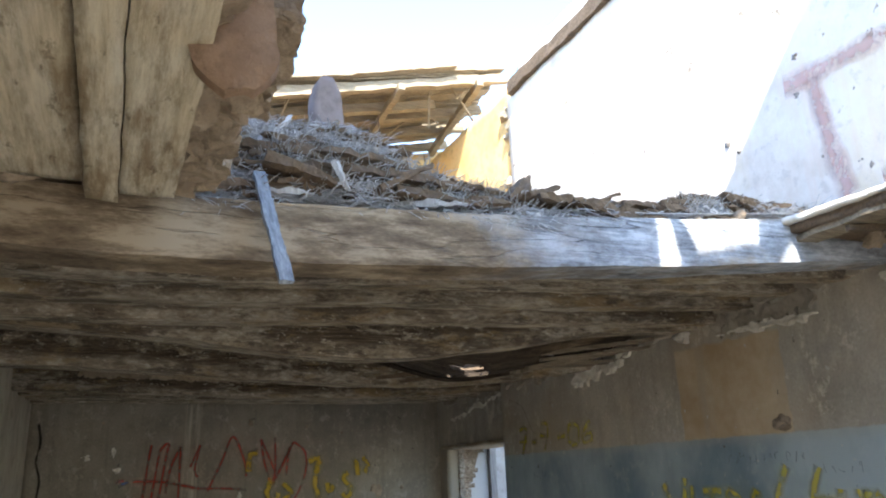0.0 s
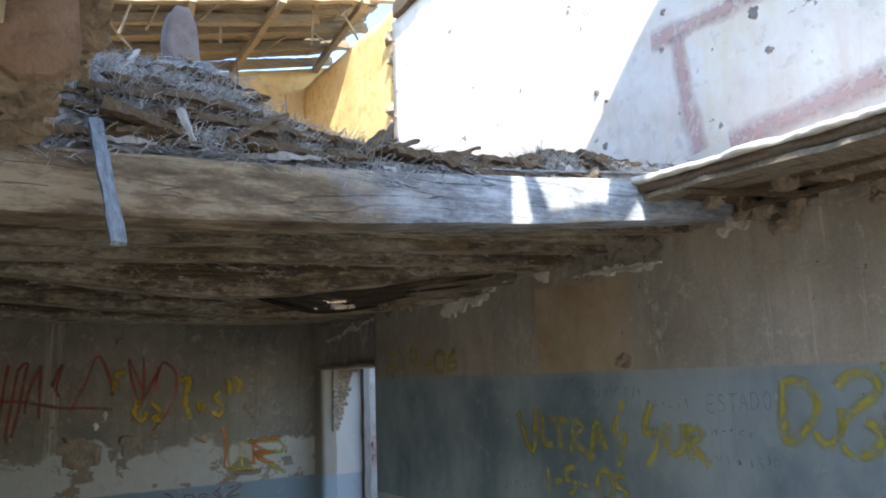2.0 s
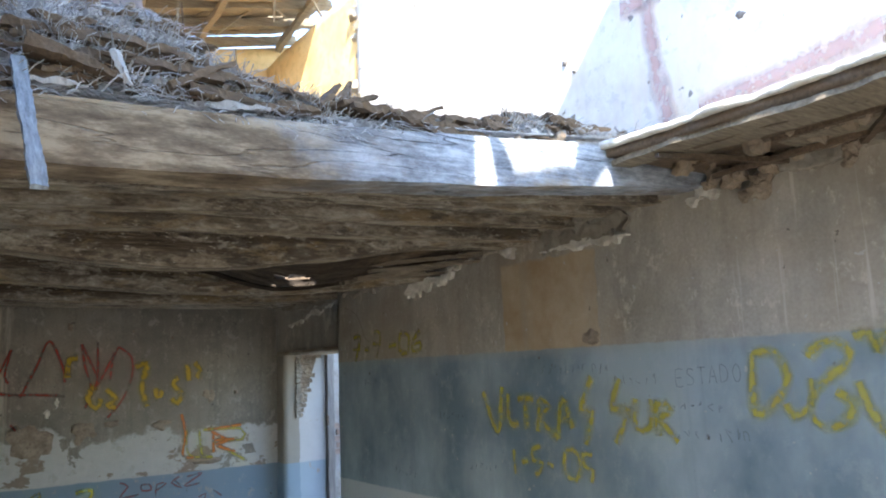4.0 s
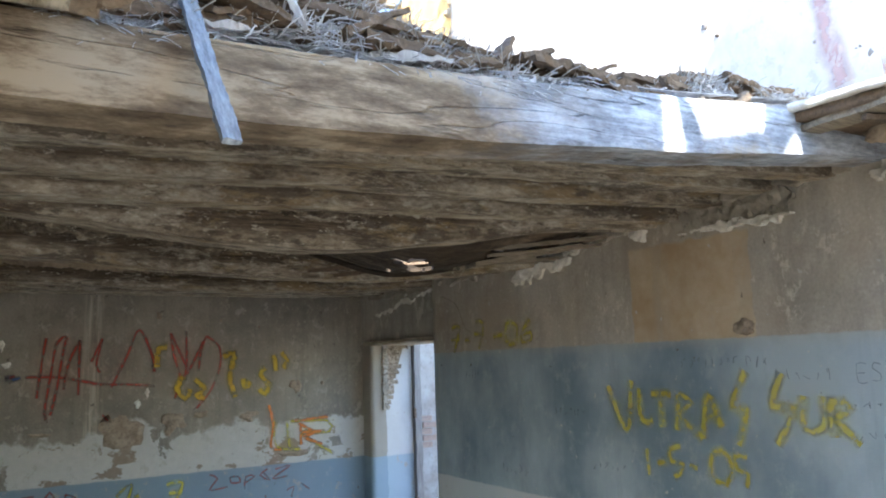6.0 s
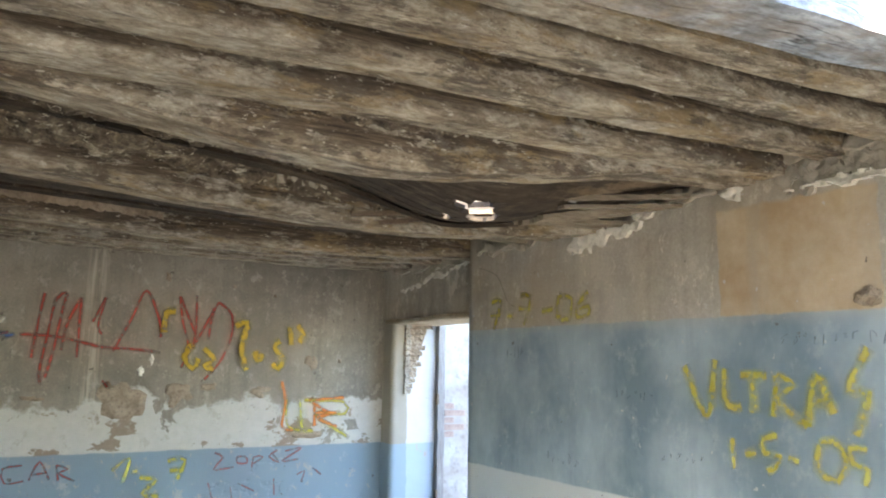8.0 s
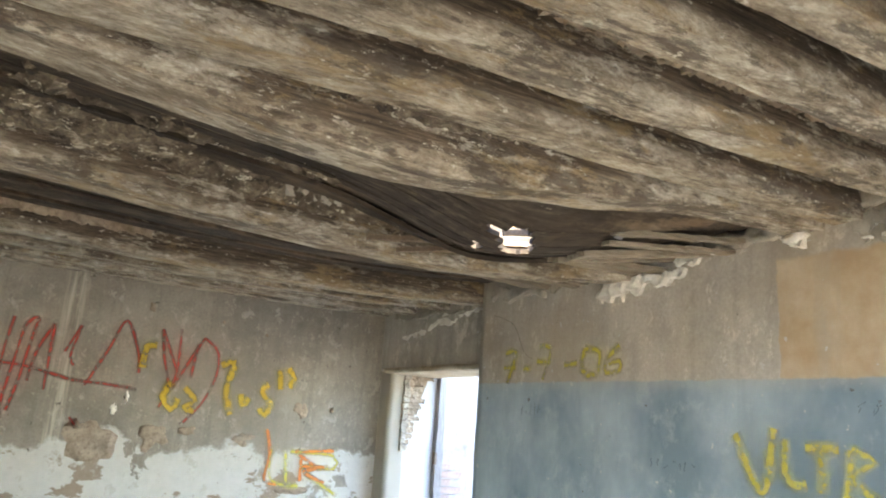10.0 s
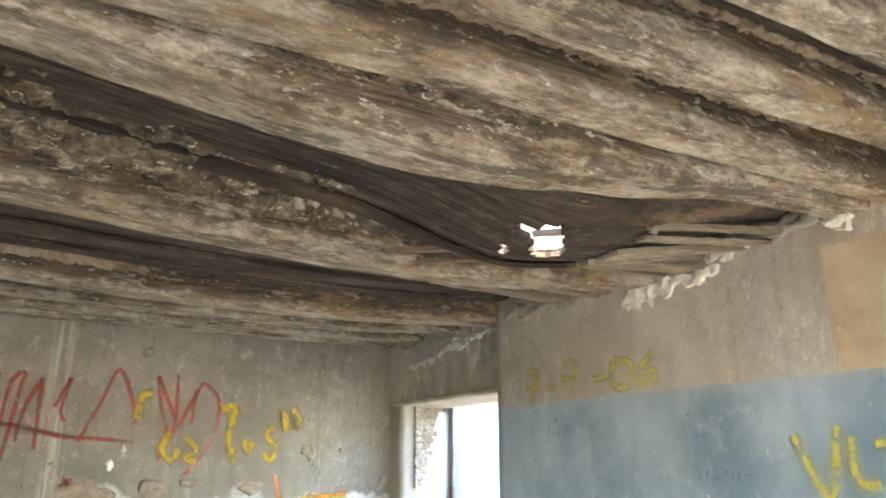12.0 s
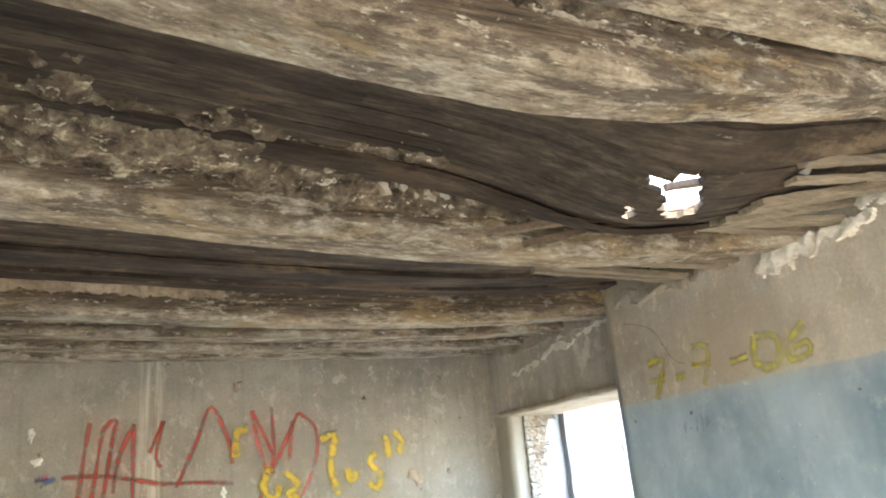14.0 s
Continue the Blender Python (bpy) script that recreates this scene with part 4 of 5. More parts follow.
def build_fallen_laths():
    """Laths and splinters hanging below the breach, towards the wall."""
    rnd = random.Random(29)
    for i in range(17):
        y = -3.72 + 1.5 * (i + 0.6 * rnd.random()) / 17
        x0 = -1.5 + 0.75 * rnd.random()
        if -3.72 < y < -3.1:
            x0 = max(x0, -0.80)
        z0 = min(deck_height(x0, y) - 0.02, 2.44 if y < -2.9 else 2.50)
        z1 = 2.50 + 0.05 * rnd.random() - (0.03 if y > -3.2 else 0)
        w, h = 0.012 + 0.03 * rnd.random(), 0.006 + 0.010 * rnd.random()
        s = rnd.uniform(-0.10, 0.10)
        bm = bmesh.new()
        rough_box(bm, x0, 0.03, -w, w, -h, h, 0.04, 0.005, 0.06, lambda p, y=y, s=s, x0=x0, z0=z0, z1=z1: Vector((p.x, y + s * (p.x - x0) + p.y, z0 + (z1 - z0) * (p.x - x0) / (0.03 - x0) + p.z)))
        thing("fallen_lath", bm, JOISTLATH, "dusty brown lath hanging under the breach", "lath", "laths under the breach")
    for a, b in (((-1.62, -3.10, 2.36), (-0.98, -3.36, 2.40)), ((-1.45, -3.05, 2.345), (-1.02, -3.30, 2.385)), ((-1.25, -3.55, 2.37), (-1.02, -3.62, 2.40))):
        bm = bmesh.new()
        l = (Vector(b) - Vector(a)).length
        rough_box(bm, -0.014, 0.014, -0.010, 0.010, -l, 0.0, 0.04, 0.005, 0.05)
        thing("dangling_stick", bm, SCRAP, "dark broken stick dangling at the breach", "stick", "sticks at the breach").matrix_world = look(a, b)


def build_east_edge():
    rnd = random.Random(11)
    # torn plaster edges and mud bedding where joists enter the wall
    edge = "crusts along the wall top"
    pale = "jagged pale edge of broken plaster under the joists"
    flake("plaster_flake", 0.0, -3.46, -2.76, lambda f: 2.475 - 0.10 * f, lambda f: 0.017 + 0.02 * f, 0.03, 1, LIMECRUST, pale, edge)
    flake("plaster_flake", 0.0, -2.98, -2.77, lambda f: 2.40 - 0.02 * f, lambda f: 0.028, 0.024, 2, LIMECRUST, pale, edge)
    flake("plaster_flake", 0.0, -3.62, -3.30, lambda f: 2.515, lambda f: 0.016, 0.02, 4, LIMECRUST, pale, edge)
    flake("plaster_flake", 0.0, -2.62, -2.08, lambda f: 2.49 - 0.03 * f, lambda f: 0.014, 0.018, 5, CRUST, "torn grey plaster edge under the joists", edge)
    flake("plaster_flake", 0.0, -4.03, -3.88, lambda f: 2.505 + 0.02 * f, lambda f: 0.035, 0.05, 6, LIMECRUST, pale, edge)
    flake("plaster_flake", 0.0, -4.92, -4.26, lambda f: 2.445 + 0.02 * f, lambda f: 0.013, 0.035, 8, LIMECRUST, pale, edge)
    flake("plaster_flake", 0.0, -4.93, -4.20, lambda f: 2.52 + 0.03 * f, lambda f: 0.05, 0.022, 9, CRUST, "brown mud bedding laid bare under the joists", edge)
    flake("plaster_flake", 0.0, -5.46, -5.28, lambda f: 2.555, lambda f: 0.018, 0.03, 10, LIMECRUST, pale, edge)
    for y, z, l in ((-4.45, 2.60, 0.25), (-5.0, 2.61, 0.2), (-5.9, 2.60, 0.16), (-6.3, 2.59, 0.2), (-3.7, 2.54, 0.2), (-2.1, 2.47, 0.2), (-1.9, 2.48, 0.15)):
        bm = bmesh.new()
        rough_box(bm, -0.03, 0.012, y - l, y + l, z - 0.02, z + 0.05, 0.015, 0.014, 0.035, lambda p, y=y: Vector((p.x, p.y, p.z + 0.03 * noise.noise(Vector((0, p.y * 9, y))) + 0.045 * noise.noise(Vector((0, p.y * 4, y + 5))) )))
        thing("plaster_crust", bm, CRUST, "crumbling mud bedding under the joist ends", "plaster", edge, smooth=True)
    # lumps of mud that hang where the floor strip meets the wall
    for i, (x, y, z, r) in enumerate(((-0.06, -5.58, 2.60, 0.075), (-0.05, -5.68, 2.54, 0.07), (-0.05, -5.73, 2.61, 0.06), (-0.03, -5.60, 2.51, 0.035), (-0.06, -5.50, 2.63, 0.05), (-0.04, -6.05, 2.55, 0.035), (-0.03, -6.06, 2.60, 0.05), (-0.05, -6.45, 2.59, 0.05), (-0.03, -5.42, 2.60, 0.04))):
        bm = bmesh.new()
        clod(bm, (0, 0, 0), (r * 0.6, r * 0.75, r * 0.7), i + 530, 3, 0.75)
        ob = thing("mud_lump", bm, MUD, "dry mud lump stuck under the broken floor", "clod", "mud lumps under the floor strip")
        ob.location = (x, y, z)
    for x0, x1, y0, y1, z in ((-0.61, -0.50, -6.95, -5.36, 2.625), (-0.49, -0.36, -6.8, -5.62, 2.632), (-0.25, -0.12, -7.0, -5.9, 2.63)):
        bm = bmesh.new()
        rough_box(bm, x0, x1, y0, y1, z, z + 0.022, 0.03, 0.006, 0.1, lambda p: Vector((p.x + 0.012 * noise.noise(Vector((0, p.y * 9, p.x))), p.y, p.z + 0.01 * noise.noise(Vector((p.y * 2, 0, 0))))))
        thing("floor_board", bm, JOISTLATH, "worn brown board under the floor strip", "board", "boards of the floor strip")
    for i in range(46):
        y = -5.42 - 1.5 * rnd.random()
        r = 0.010 + 0.032 * rnd.random() ** 2
        bm = bmesh.new()
        clod(bm, (0, 0, 0), (r * 1.2, r * 1.3, r), i + 300, 2, 0.8)
        ob = thing("clay_clod", bm, MUD, "clay lump lodged under the broken floor strip", "clod", "clods under the floor strip")
        ob.matrix_world = pose(-0.02 - 0.28 * rnd.random() ** 1.6, y, 2.655 - r * 0.3, rnd.uniform(0, 90), 0, rnd.uniform(0, 360))
    for a, b in (((-0.60, -5.61, 2.612), (0.02, -5.81, 2.612)), ((-0.3, -6.9, 2.64), (-0.26, -5.5, 2.64)), ((-0.45, -6.9, 2.64), (-0.47, -5.6, 2.645)), ((-0.12, -6.6, 2.62), (-0.10, -5.5, 2.61)), ((-0.5, -6.5, 2.62), (-0.02, -6.1, 2.61)), ((-0.6, -6.25, 2.645), (-0.05, -6.45, 2.62))):
        bm = bmesh.new()
        l = (Vector(b) - Vector(a)).length
        rough_box(bm, -0.013, 0.013, -0.01, 0.01, -l, 0.0, 0.05, 0.004, 0.06)
        ob = thing("lath", bm, SCRAP, "thin brown lath under the broken floor strip", "lath", "laths under the floor strip")
        ob.matrix_world = look(a, b)
    # rubble on the strip and at the wall foot upstairs
    for i in range(60):
        y = -6.75 + 1.55 * rnd.random()
        x = -0.22 + 0.26 * rnd.random()
        r = 0.025 + 0.06 * rnd.random() ** 2
        bm = bmesh.new()
        clod(bm, (0, 0, 0), (r * 1.3, r, r * 0.8), i + 400, 2, 0.45)
        ob = thing("plaster_lump", bm, DUST if i % 3 else LIMECRUST, "fallen plaster lump on the floor strip", "rubble", "lumps on the floor strip")
        ob.matrix_world = pose(x, y, 2.72 + r * 0.5 + (0.06 * rnd.random() if x > -0.1 else 0), 0, rnd.uniform(0, 60), rnd.uniform(0, 360))
    bm = bmesh.new()
    clod(bm, (-0.005, -4.60, 1.965), (0.014, 0.055, 0.04), 31, 3, 0.5)
    thing("plaster_scar", bm, MUD, "broken brown scar at the corner of the patch", "plaster")


def build_doorway():
    bm = bmesh.new()
    rough_box(bm, 0.03, 0.56, -1.60, -0.16, 2.02, 2.055, 0.05, 0.008, 0.15)
    thing("door_lintel", bm, LINTEL, "limewashed plank lintel over the doorway", "lintel", smooth=True)
    frame_root = tagged(new("door_frame"), "weathered grey wooden door post in the reveal", "door frame")
    frame_root.location = (0.585, -0.205, 0.0)
    bm = bmesh.new()
    rough_box(bm, -0.035, 0.035, -0.045, 0.045, 0.0, 2.02, 0.05, 0.006, 0.15)
    post = part("post", bm, FRAMEWOOD, frame_root)
    for z in (0.5, 1.35):
        bm = bmesh.new()
        rough_box(bm, -0.05, -0.03, -0.055, -0.015, z - 0.05, z + 0.05, 0.025, 0.002)
        part("hinge", bm, SCRAP, post, "rusty iron hinge")
    # adjoining roofless space: its wall, seen through the doorway
    bm = bmesh.new()
    rough_box(bm, 0.58, 4.2, -0.02, 0.4, 0.0, 3.0, 0.08, 0.012, 0.3)
    yard = structure("wall_yard", bm, MORTAR, "lime rendered wall with bare brick patches", True)
    # wall out of view, added to limit how much sun enters the yard
    bm = bmesh.new()
    rough_box(bm, 0.5, 4.2, -4.5, -4.15, 0.0, 2.2, 0.3, 0.01)
    structure("wall_yard_far", bm, MORTAR, "unseen lime rendered wall added to limit the yard's sun")
    rnd = random.Random(5)
    me = None
    for row in range(34):
        z = 0.35 + row * 0.066
        for col in range(7):
            x = 0.74 + col * 0.245 + (0.12 if row % 2 else 0)
            if noise.noise(Vector((x * 1.6, z * 1.7, 4.2))) < 0.28:
                continue
            if me is None:
                bm = bmesh.new()
                rough_box(bm, -0.112, 0.112, -0.02, 0.02, -0.027, 0.027, 0.06, 0.004, 0.05)
                me = bpy.data.meshes.new("brick")
                bm.to_mesh(me)
                bm.free()
                me.materials.append(BRICK)
            ob = new("brick", me)
            ob.location = (x, -0.022 + rnd.uniform(-0.006, 0.004), z)
            ob.parent = yard
    # broken masonry corner at the reveal: thin courses with mud between
    for i in range(13):
        z = 1.40 + 0.049 * i
        w = 0.02 + 0.30 * (z - 1.36) * (0.7 + 0.5 * rnd.random())
        for a, b, out, m in ((0.222, 0.262 + 0.02 * rnd.random(), -0.212, CRUST), (0.26, 0.262 + w, -0.200 - 0.012 * rnd.random(), MUD)):
            bm = bmesh.new()
            rough_box(bm, a, b, out, -0.09, z, z + 0.034 + 0.012 * rnd.random(), 0.014, 0.011, 0.03)
            ob = linked("brick", bm, m, False)
            ob.parent = bpy.data.objects["wall_door_jamb"]
    # plaster edges over the door
    flake("plaster_flake", 0.088, -1.58, -0.35, lambda f: 2.455 - 0.16 * f, lambda f: 0.016, 0.014, 3, LIMECRUST, "jagged pale edge of broken plaster over the doorway", "crusts over the doorway")
    flake("plaster_flake", 0.088, -1.52, -0.95, lambda f: 2.52 - 0.08 * f, lambda f: 0.012, 0.012, 7, LIMECRUST, "jagged pale edge of broken plaster over the doorway", "crusts over the doorway")
    bm = bmesh.new()
    rough_box(bm, 0.055, 0.10, -1.60, -0.25, 2.455, 2.53, 0.03, 0.014, 0.06, lambda p: Vector((p.x, p.y, p.z + 0.04 * noise.noise(Vector((p.y * 5, 0, 2))))))
    thing("mud_bedding", bm, CRUST, "ragged mud bedding under the ceiling over the doorway", "plaster", "crusts over the doorway")


def flake(name, x, y0, y1, mid, half, thick, seed, material, label, group, cell=0.008):
    """A ragged plate of plaster on a wall that faces west; mid and half run from the south end."""
    nj = int((y1 - y0) / cell)
    kept = set()
    for j in range(nj):
        f = j / nj
        y = y0 + j * cell
        ends = min(1.0, 8 * f + 0.15, 8 * (1 - f) + 0.15)
        for k in range(-40, 41):
            q = Vector((seed, y * 14, k * cell * 14))
            h = half(f) * ends * (0.9 + 1.9 * noise.noise(q) + 1.4 * noise.noise(q * 0.4 + Vector((9, 0, 0))))
            off = 0.035 * noise.noise(Vector((seed + 5, y * 5, 0))) + 0.016 * noise.noise(Vector((seed + 2, y * 17, 0)))
            if abs(k * cell - off) < h:
                kept.add((j, k))
    bm = bmesh.new()
    seen = {}

    def vert(j, k, front):
        key = (j, k, front)
        if key not in seen:
            y = y0 + j * cell
            p = Vector((x - (thick * (0.8 + 0.6 * noise.noise(Vector((y * 20, k * 0.2, seed)))) if front else -0.012), y, mid(j / nj) + k * cell))
            seen[key] = bm.verts.new(p + noise.noise_vector(p * 60) * 0.004)
        return seen[key]

    for j, k in kept:
        bm.faces.new([vert(j + a, k + b, 1) for a, b in ((0, 0), (0, 1), (1, 1), (1, 0))])
        for dj, dk, ring in ((-1, 0, ((0, 0), (0, 1))), (1, 0, ((1, 1), (1, 0))), (0, -1, ((1, 0), (0, 0))), (0, 1, ((0, 1), (1, 1)))):
            if (j + dj, k + dk) not in kept:
                (a, b), (c, d) = ring
                bm.faces.new((vert(j + a, k + b, 1), vert(j + a, k + b, 0), vert(j + c, k + d, 0), vert(j + c, k + d, 1)))
    return thing(name, bm, material, label, "plaster", group)


def roof(x, y):
    return 5.62 + 0.24 * x - 0.06 * (y + 1.25)


def build_roof_remains():
    root = tagged(new("roof_fragment"), "collapsed roof remnant of poles, boards and tiles", "roof")
    root.location = (-1.2, -0.4, 5.2)
    rnd = random.Random(3)

    def timber(a, b, wide, high, name, material):
        a, b = Vector(a), Vector(b)
        way = (b - a).normalized()
        side = way.cross(Vector((0, 0, 1))).normalized()
        up = side.cross(way)
        bm = bmesh.new()
        rough_box(bm, 0.0, (b - a).length, -wide, wide, -high, high, 0.07, 0.012, 0.15, lambda p: a + way * p.x + side * p.y + up * p.z - root.location)
        return part(name, bm, material, root)

    for y, x0, x1 in ((-1.25, -3.4, 0.45), (-0.9, -3.4, -0.2), (-0.55, -2.6, 0.45), (-0.15, -3.4, 0.45), (0.2, -3.0, 0.45)):
        s = rnd.uniform(-0.12, 0.12)
        timber((x0, y, roof(x0, y) + rnd.uniform(-0.05, 0.03)), (x1, y + s, roof(x1, y) + rnd.uniform(-0.05, 0.03)), 0.04, 0.045, "pole", POLE)
    for x in (-3.1, -2.3, -1.55, -0.75, 0.1):
        s = rnd.uniform(-0.3, 0.3)
        timber((x, -1.4, roof(x, -1.4) - 0.09), (x + s, 0.28, roof(x + s, 0.28) - 0.09), 0.03, 0.035, "rafter", POLE)
    for i in range(130):
        x = -3.4 + 2.9 * rnd.random()
        y = -1.35 + 1.6 * rnd.random()
        l = 0.6 + 1.3 * rnd.random()
        t = rnd.uniform(-0.09, 0.09)
        x1 = min(x + l, 0.45)
        timber((x, y, roof(x, y) + 0.06 + rnd.uniform(0, 0.05)), (x1, y + t, roof(x1, y) + 0.06 + rnd.uniform(0, 0.05)), 0.04 + 0.04 * rnd.random(), 0.009, "board", POLE)
    for i in range(14):
        x = -3.0 + 3.2 * rnd.random()
        y = -1.3 + 0.9 * rnd.random()
        z = roof(x, y)
        timber((x, y, z), (x + rnd.uniform(-0.3, 0.3), y + rnd.uniform(-0.1, 0.25), z - 0.12 - 0.22 * rnd.random()), 0.010, 0.008, "splinter", POLE)
    for i in range(14):
        x = -3.2 + 3.4 * rnd.random()
        y = -1.1 + 1.2 * rnd.random()
        timber((x, y - 0.2, roof(x, y) + 0.13), (x + 0.05, y + 0.2, roof(x, y) + 0.15), 0.09, 0.010, "roof_tile", TERRA)


def build_sun_mask():
    """Unseen boards added in the cross wall's opening to shape the sun patches."""
    root = tagged(new("sun_mask"), "unseen grey boards added to shape the sun patches", "window frame")
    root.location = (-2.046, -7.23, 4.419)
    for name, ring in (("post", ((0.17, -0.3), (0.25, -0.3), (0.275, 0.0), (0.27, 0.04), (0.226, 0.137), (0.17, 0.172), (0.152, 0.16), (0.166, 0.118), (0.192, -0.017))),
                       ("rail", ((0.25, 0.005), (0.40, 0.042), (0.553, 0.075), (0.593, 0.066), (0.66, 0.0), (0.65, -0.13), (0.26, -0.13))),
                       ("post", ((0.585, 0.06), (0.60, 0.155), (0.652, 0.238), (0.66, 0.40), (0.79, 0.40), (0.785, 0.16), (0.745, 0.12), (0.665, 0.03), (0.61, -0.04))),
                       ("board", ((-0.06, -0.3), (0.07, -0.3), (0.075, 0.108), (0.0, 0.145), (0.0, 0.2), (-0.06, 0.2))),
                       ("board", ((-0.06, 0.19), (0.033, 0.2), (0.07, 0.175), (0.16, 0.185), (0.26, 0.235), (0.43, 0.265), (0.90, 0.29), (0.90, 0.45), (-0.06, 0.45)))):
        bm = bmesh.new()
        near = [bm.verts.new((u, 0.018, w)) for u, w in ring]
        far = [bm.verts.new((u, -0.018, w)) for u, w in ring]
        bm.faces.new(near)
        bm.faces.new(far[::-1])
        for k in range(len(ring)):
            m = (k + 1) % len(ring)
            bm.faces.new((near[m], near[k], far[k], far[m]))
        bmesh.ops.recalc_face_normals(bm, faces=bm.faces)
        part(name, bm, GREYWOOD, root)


build_setting()
timbers = build_joists()
build_ceiling()
build_hole_edge()
build_rubble()
build_crumbs()
build_flakes()
build_fallen_laths()
build_infill()
build_east_edge()
build_doorway()
build_roof_remains()
build_sun_mask()


# ---- writing on the walls, stroke by stroke: (along the wall, height) ----
writing("graffiti", [
    [(-2.71, 2.14), (-2.74, 1.89), (-2.76, 1.66)],
    [(-2.99, 1.83), (-2.92, 1.84)],
    [(-2.85, 1.83), (-2.61, 1.82), (-2.3, 1.75)],
    [(-2.56, 2.15), (-2.63, 2.1), (-2.67, 1.81), (-2.7, 1.54), (-2.67, 1.47)],
    [(-2.46, 2.12), (-2.46, 1.88), (-2.46, 1.67)],
    [(-2.56, 2.15), (-2.59, 1.96), (-2.62, 1.72), (-2.66, 1.52)],
    [(-2.46, 2.12), (-2.54, 1.93), (-2.57, 1.72)],
], 0.036, RED, on_north(), "looping red sprayed letters on the grey wall")
writing("graffiti", [
    [(-2.29, 2.13), (-2.33, 1.91), (-2.3, 1.85)],
    [(-2.29, 2.13), (-2.37, 1.94)],
    [(-2.21, 1.72), (-2.09, 1.99), (-2.0, 2.2), (-1.89, 1.98), (-1.87, 1.84)],
    [(-2.3, 1.75), (-2.07, 1.74), (-1.86, 1.72)],
    [(-1.74, 2.17), (-1.71, 1.98), (-1.65, 1.76), (-1.7, 1.6)],
    [(-1.61, 2.19), (-1.6, 1.89), (-1.62, 1.79)],
], 0.036, RED, on_north(), "looping red sprayed letters on the grey wall")
writing("graffiti", [
    [(-1.74, 2.17), (-1.6, 1.87)],
    [(-1.43, 2.14), (-1.54, 1.92), (-1.62, 1.76)],
    [(-1.43, 2.14), (-1.32, 2.05), (-1.31, 1.87), (-1.39, 1.66), (-1.51, 1.51)],
    [(-1.47, 2.09), (-1.5, 1.83)],
    [(-2.27, 1.5), (-2.23, 1.45)],
], 0.036, RED, on_north(), "looping red sprayed letters on the grey wall")
writing("graffiti", [
    [(-0.86, 1.5), (-0.82, 1.32), (-0.84, 1.12), (-0.74, 1.09)],
    [(-0.61, 1.34), (-0.28, 1.36)],
    [(-0.56, 1.32), (-0.55, 1.12)],
    [(-0.54, 1.23), (-0.35, 1.23)],
    [(-0.58, 1.32), (-0.42, 1.22), (-0.53, 1.19), (-0.34, 1.11)],
], 0.042, ORANGESPRAY, on_north(0.018), "orange sprayed letters LFR on peeling plaster")
writing("graffiti", [
    [(-0.81, 1.35), (-0.78, 1.12), (-0.56, 1.08)],
    [(-0.69, 1.34), (-0.66, 1.1)],
    [(-0.65, 1.34), (-0.28, 1.32), (-0.27, 1.22), (-0.54, 1.22), (-0.22, 1.01)],
], 0.049, YELLOW, on_north(0.015), "yellow sprayed outline under the orange letters")
writing("graffiti", [
    [(-1.77, 2.05), (-1.84, 2.03), (-1.85, 1.88)],
    [(-1.62, 1.79), (-1.68, 1.69), (-1.61, 1.6), (-1.57, 1.68)],
    [(-1.53, 1.76), (-1.44, 1.67), (-1.52, 1.62), (-1.44, 1.6)],
    [(-1.28, 1.95), (-1.18, 1.98), (-1.22, 1.77), (-1.17, 1.59)],
    [(-1.1, 1.75), (-1.08, 1.66), (-1.04, 1.73)],
    [(-0.89, 1.84), (-0.94, 1.78), (-0.86, 1.69), (-0.9, 1.6), (-0.95, 1.65)],
    [(-0.81, 1.96), (-0.79, 1.81)],
    [(-0.74, 1.98), (-0.69, 1.9), (-0.72, 1.83)],
], 0.085, OLDYELLOW, on_north(0.018), "faded yellow sprayed name on the grey wall")
writing("graffiti", [
    [(-2.75, 0.9), (-2.87, 0.88), (-2.85, 0.78), (-2.73, 0.79)],
    [(-2.7, 0.79), (-2.64, 0.92), (-2.57, 0.79)],
    [(-2.68, 0.83), (-2.59, 0.84)],
    [(-2.53, 0.89), (-2.51, 0.78)],
    [(-2.53, 0.89), (-2.45, 0.86), (-2.51, 0.83), (-2.4, 0.77)],
], 0.020, DULLRED, on_north(), "faded red painted letters CAR on the dado")
writing("graffiti", [
    [(-1.39, 0.93), (-1.32, 0.89), (-1.39, 0.8), (-1.23, 0.81)],
    [(-1.21, 0.89), (-1.2, 0.84), (-1.12, 0.84), (-1.14, 0.89), (-1.21, 0.89)],
    [(-1.08, 0.77), (-1.07, 0.88), (-0.99, 0.88), (-1.07, 0.83)],
    [(-0.87, 0.93), (-0.94, 0.88), (-0.85, 0.83), (-0.91, 0.9)],
    [(-0.8, 0.92), (-0.66, 0.94), (-0.82, 0.84), (-0.68, 0.85)],
], 0.022, DULLRED, on_north(), "faded red painted name LOPEZ on the dado")
writing("graffiti", [
    [(-1.43, 0.7), (-1.39, 0.57)],
    [(-1.25, 0.66), (-1.23, 0.55)],
    [(-1.19, 0.68), (-1.05, 0.61)],
    [(-0.89, 0.7), (-0.88, 0.57)],
    [(-0.69, 0.72), (-0.62, 0.75), (-0.65, 0.66)],
    [(-0.55, 0.77), (-0.47, 0.71)],
], 0.018, DULLRED, on_north(), "faded red strokes below the name")
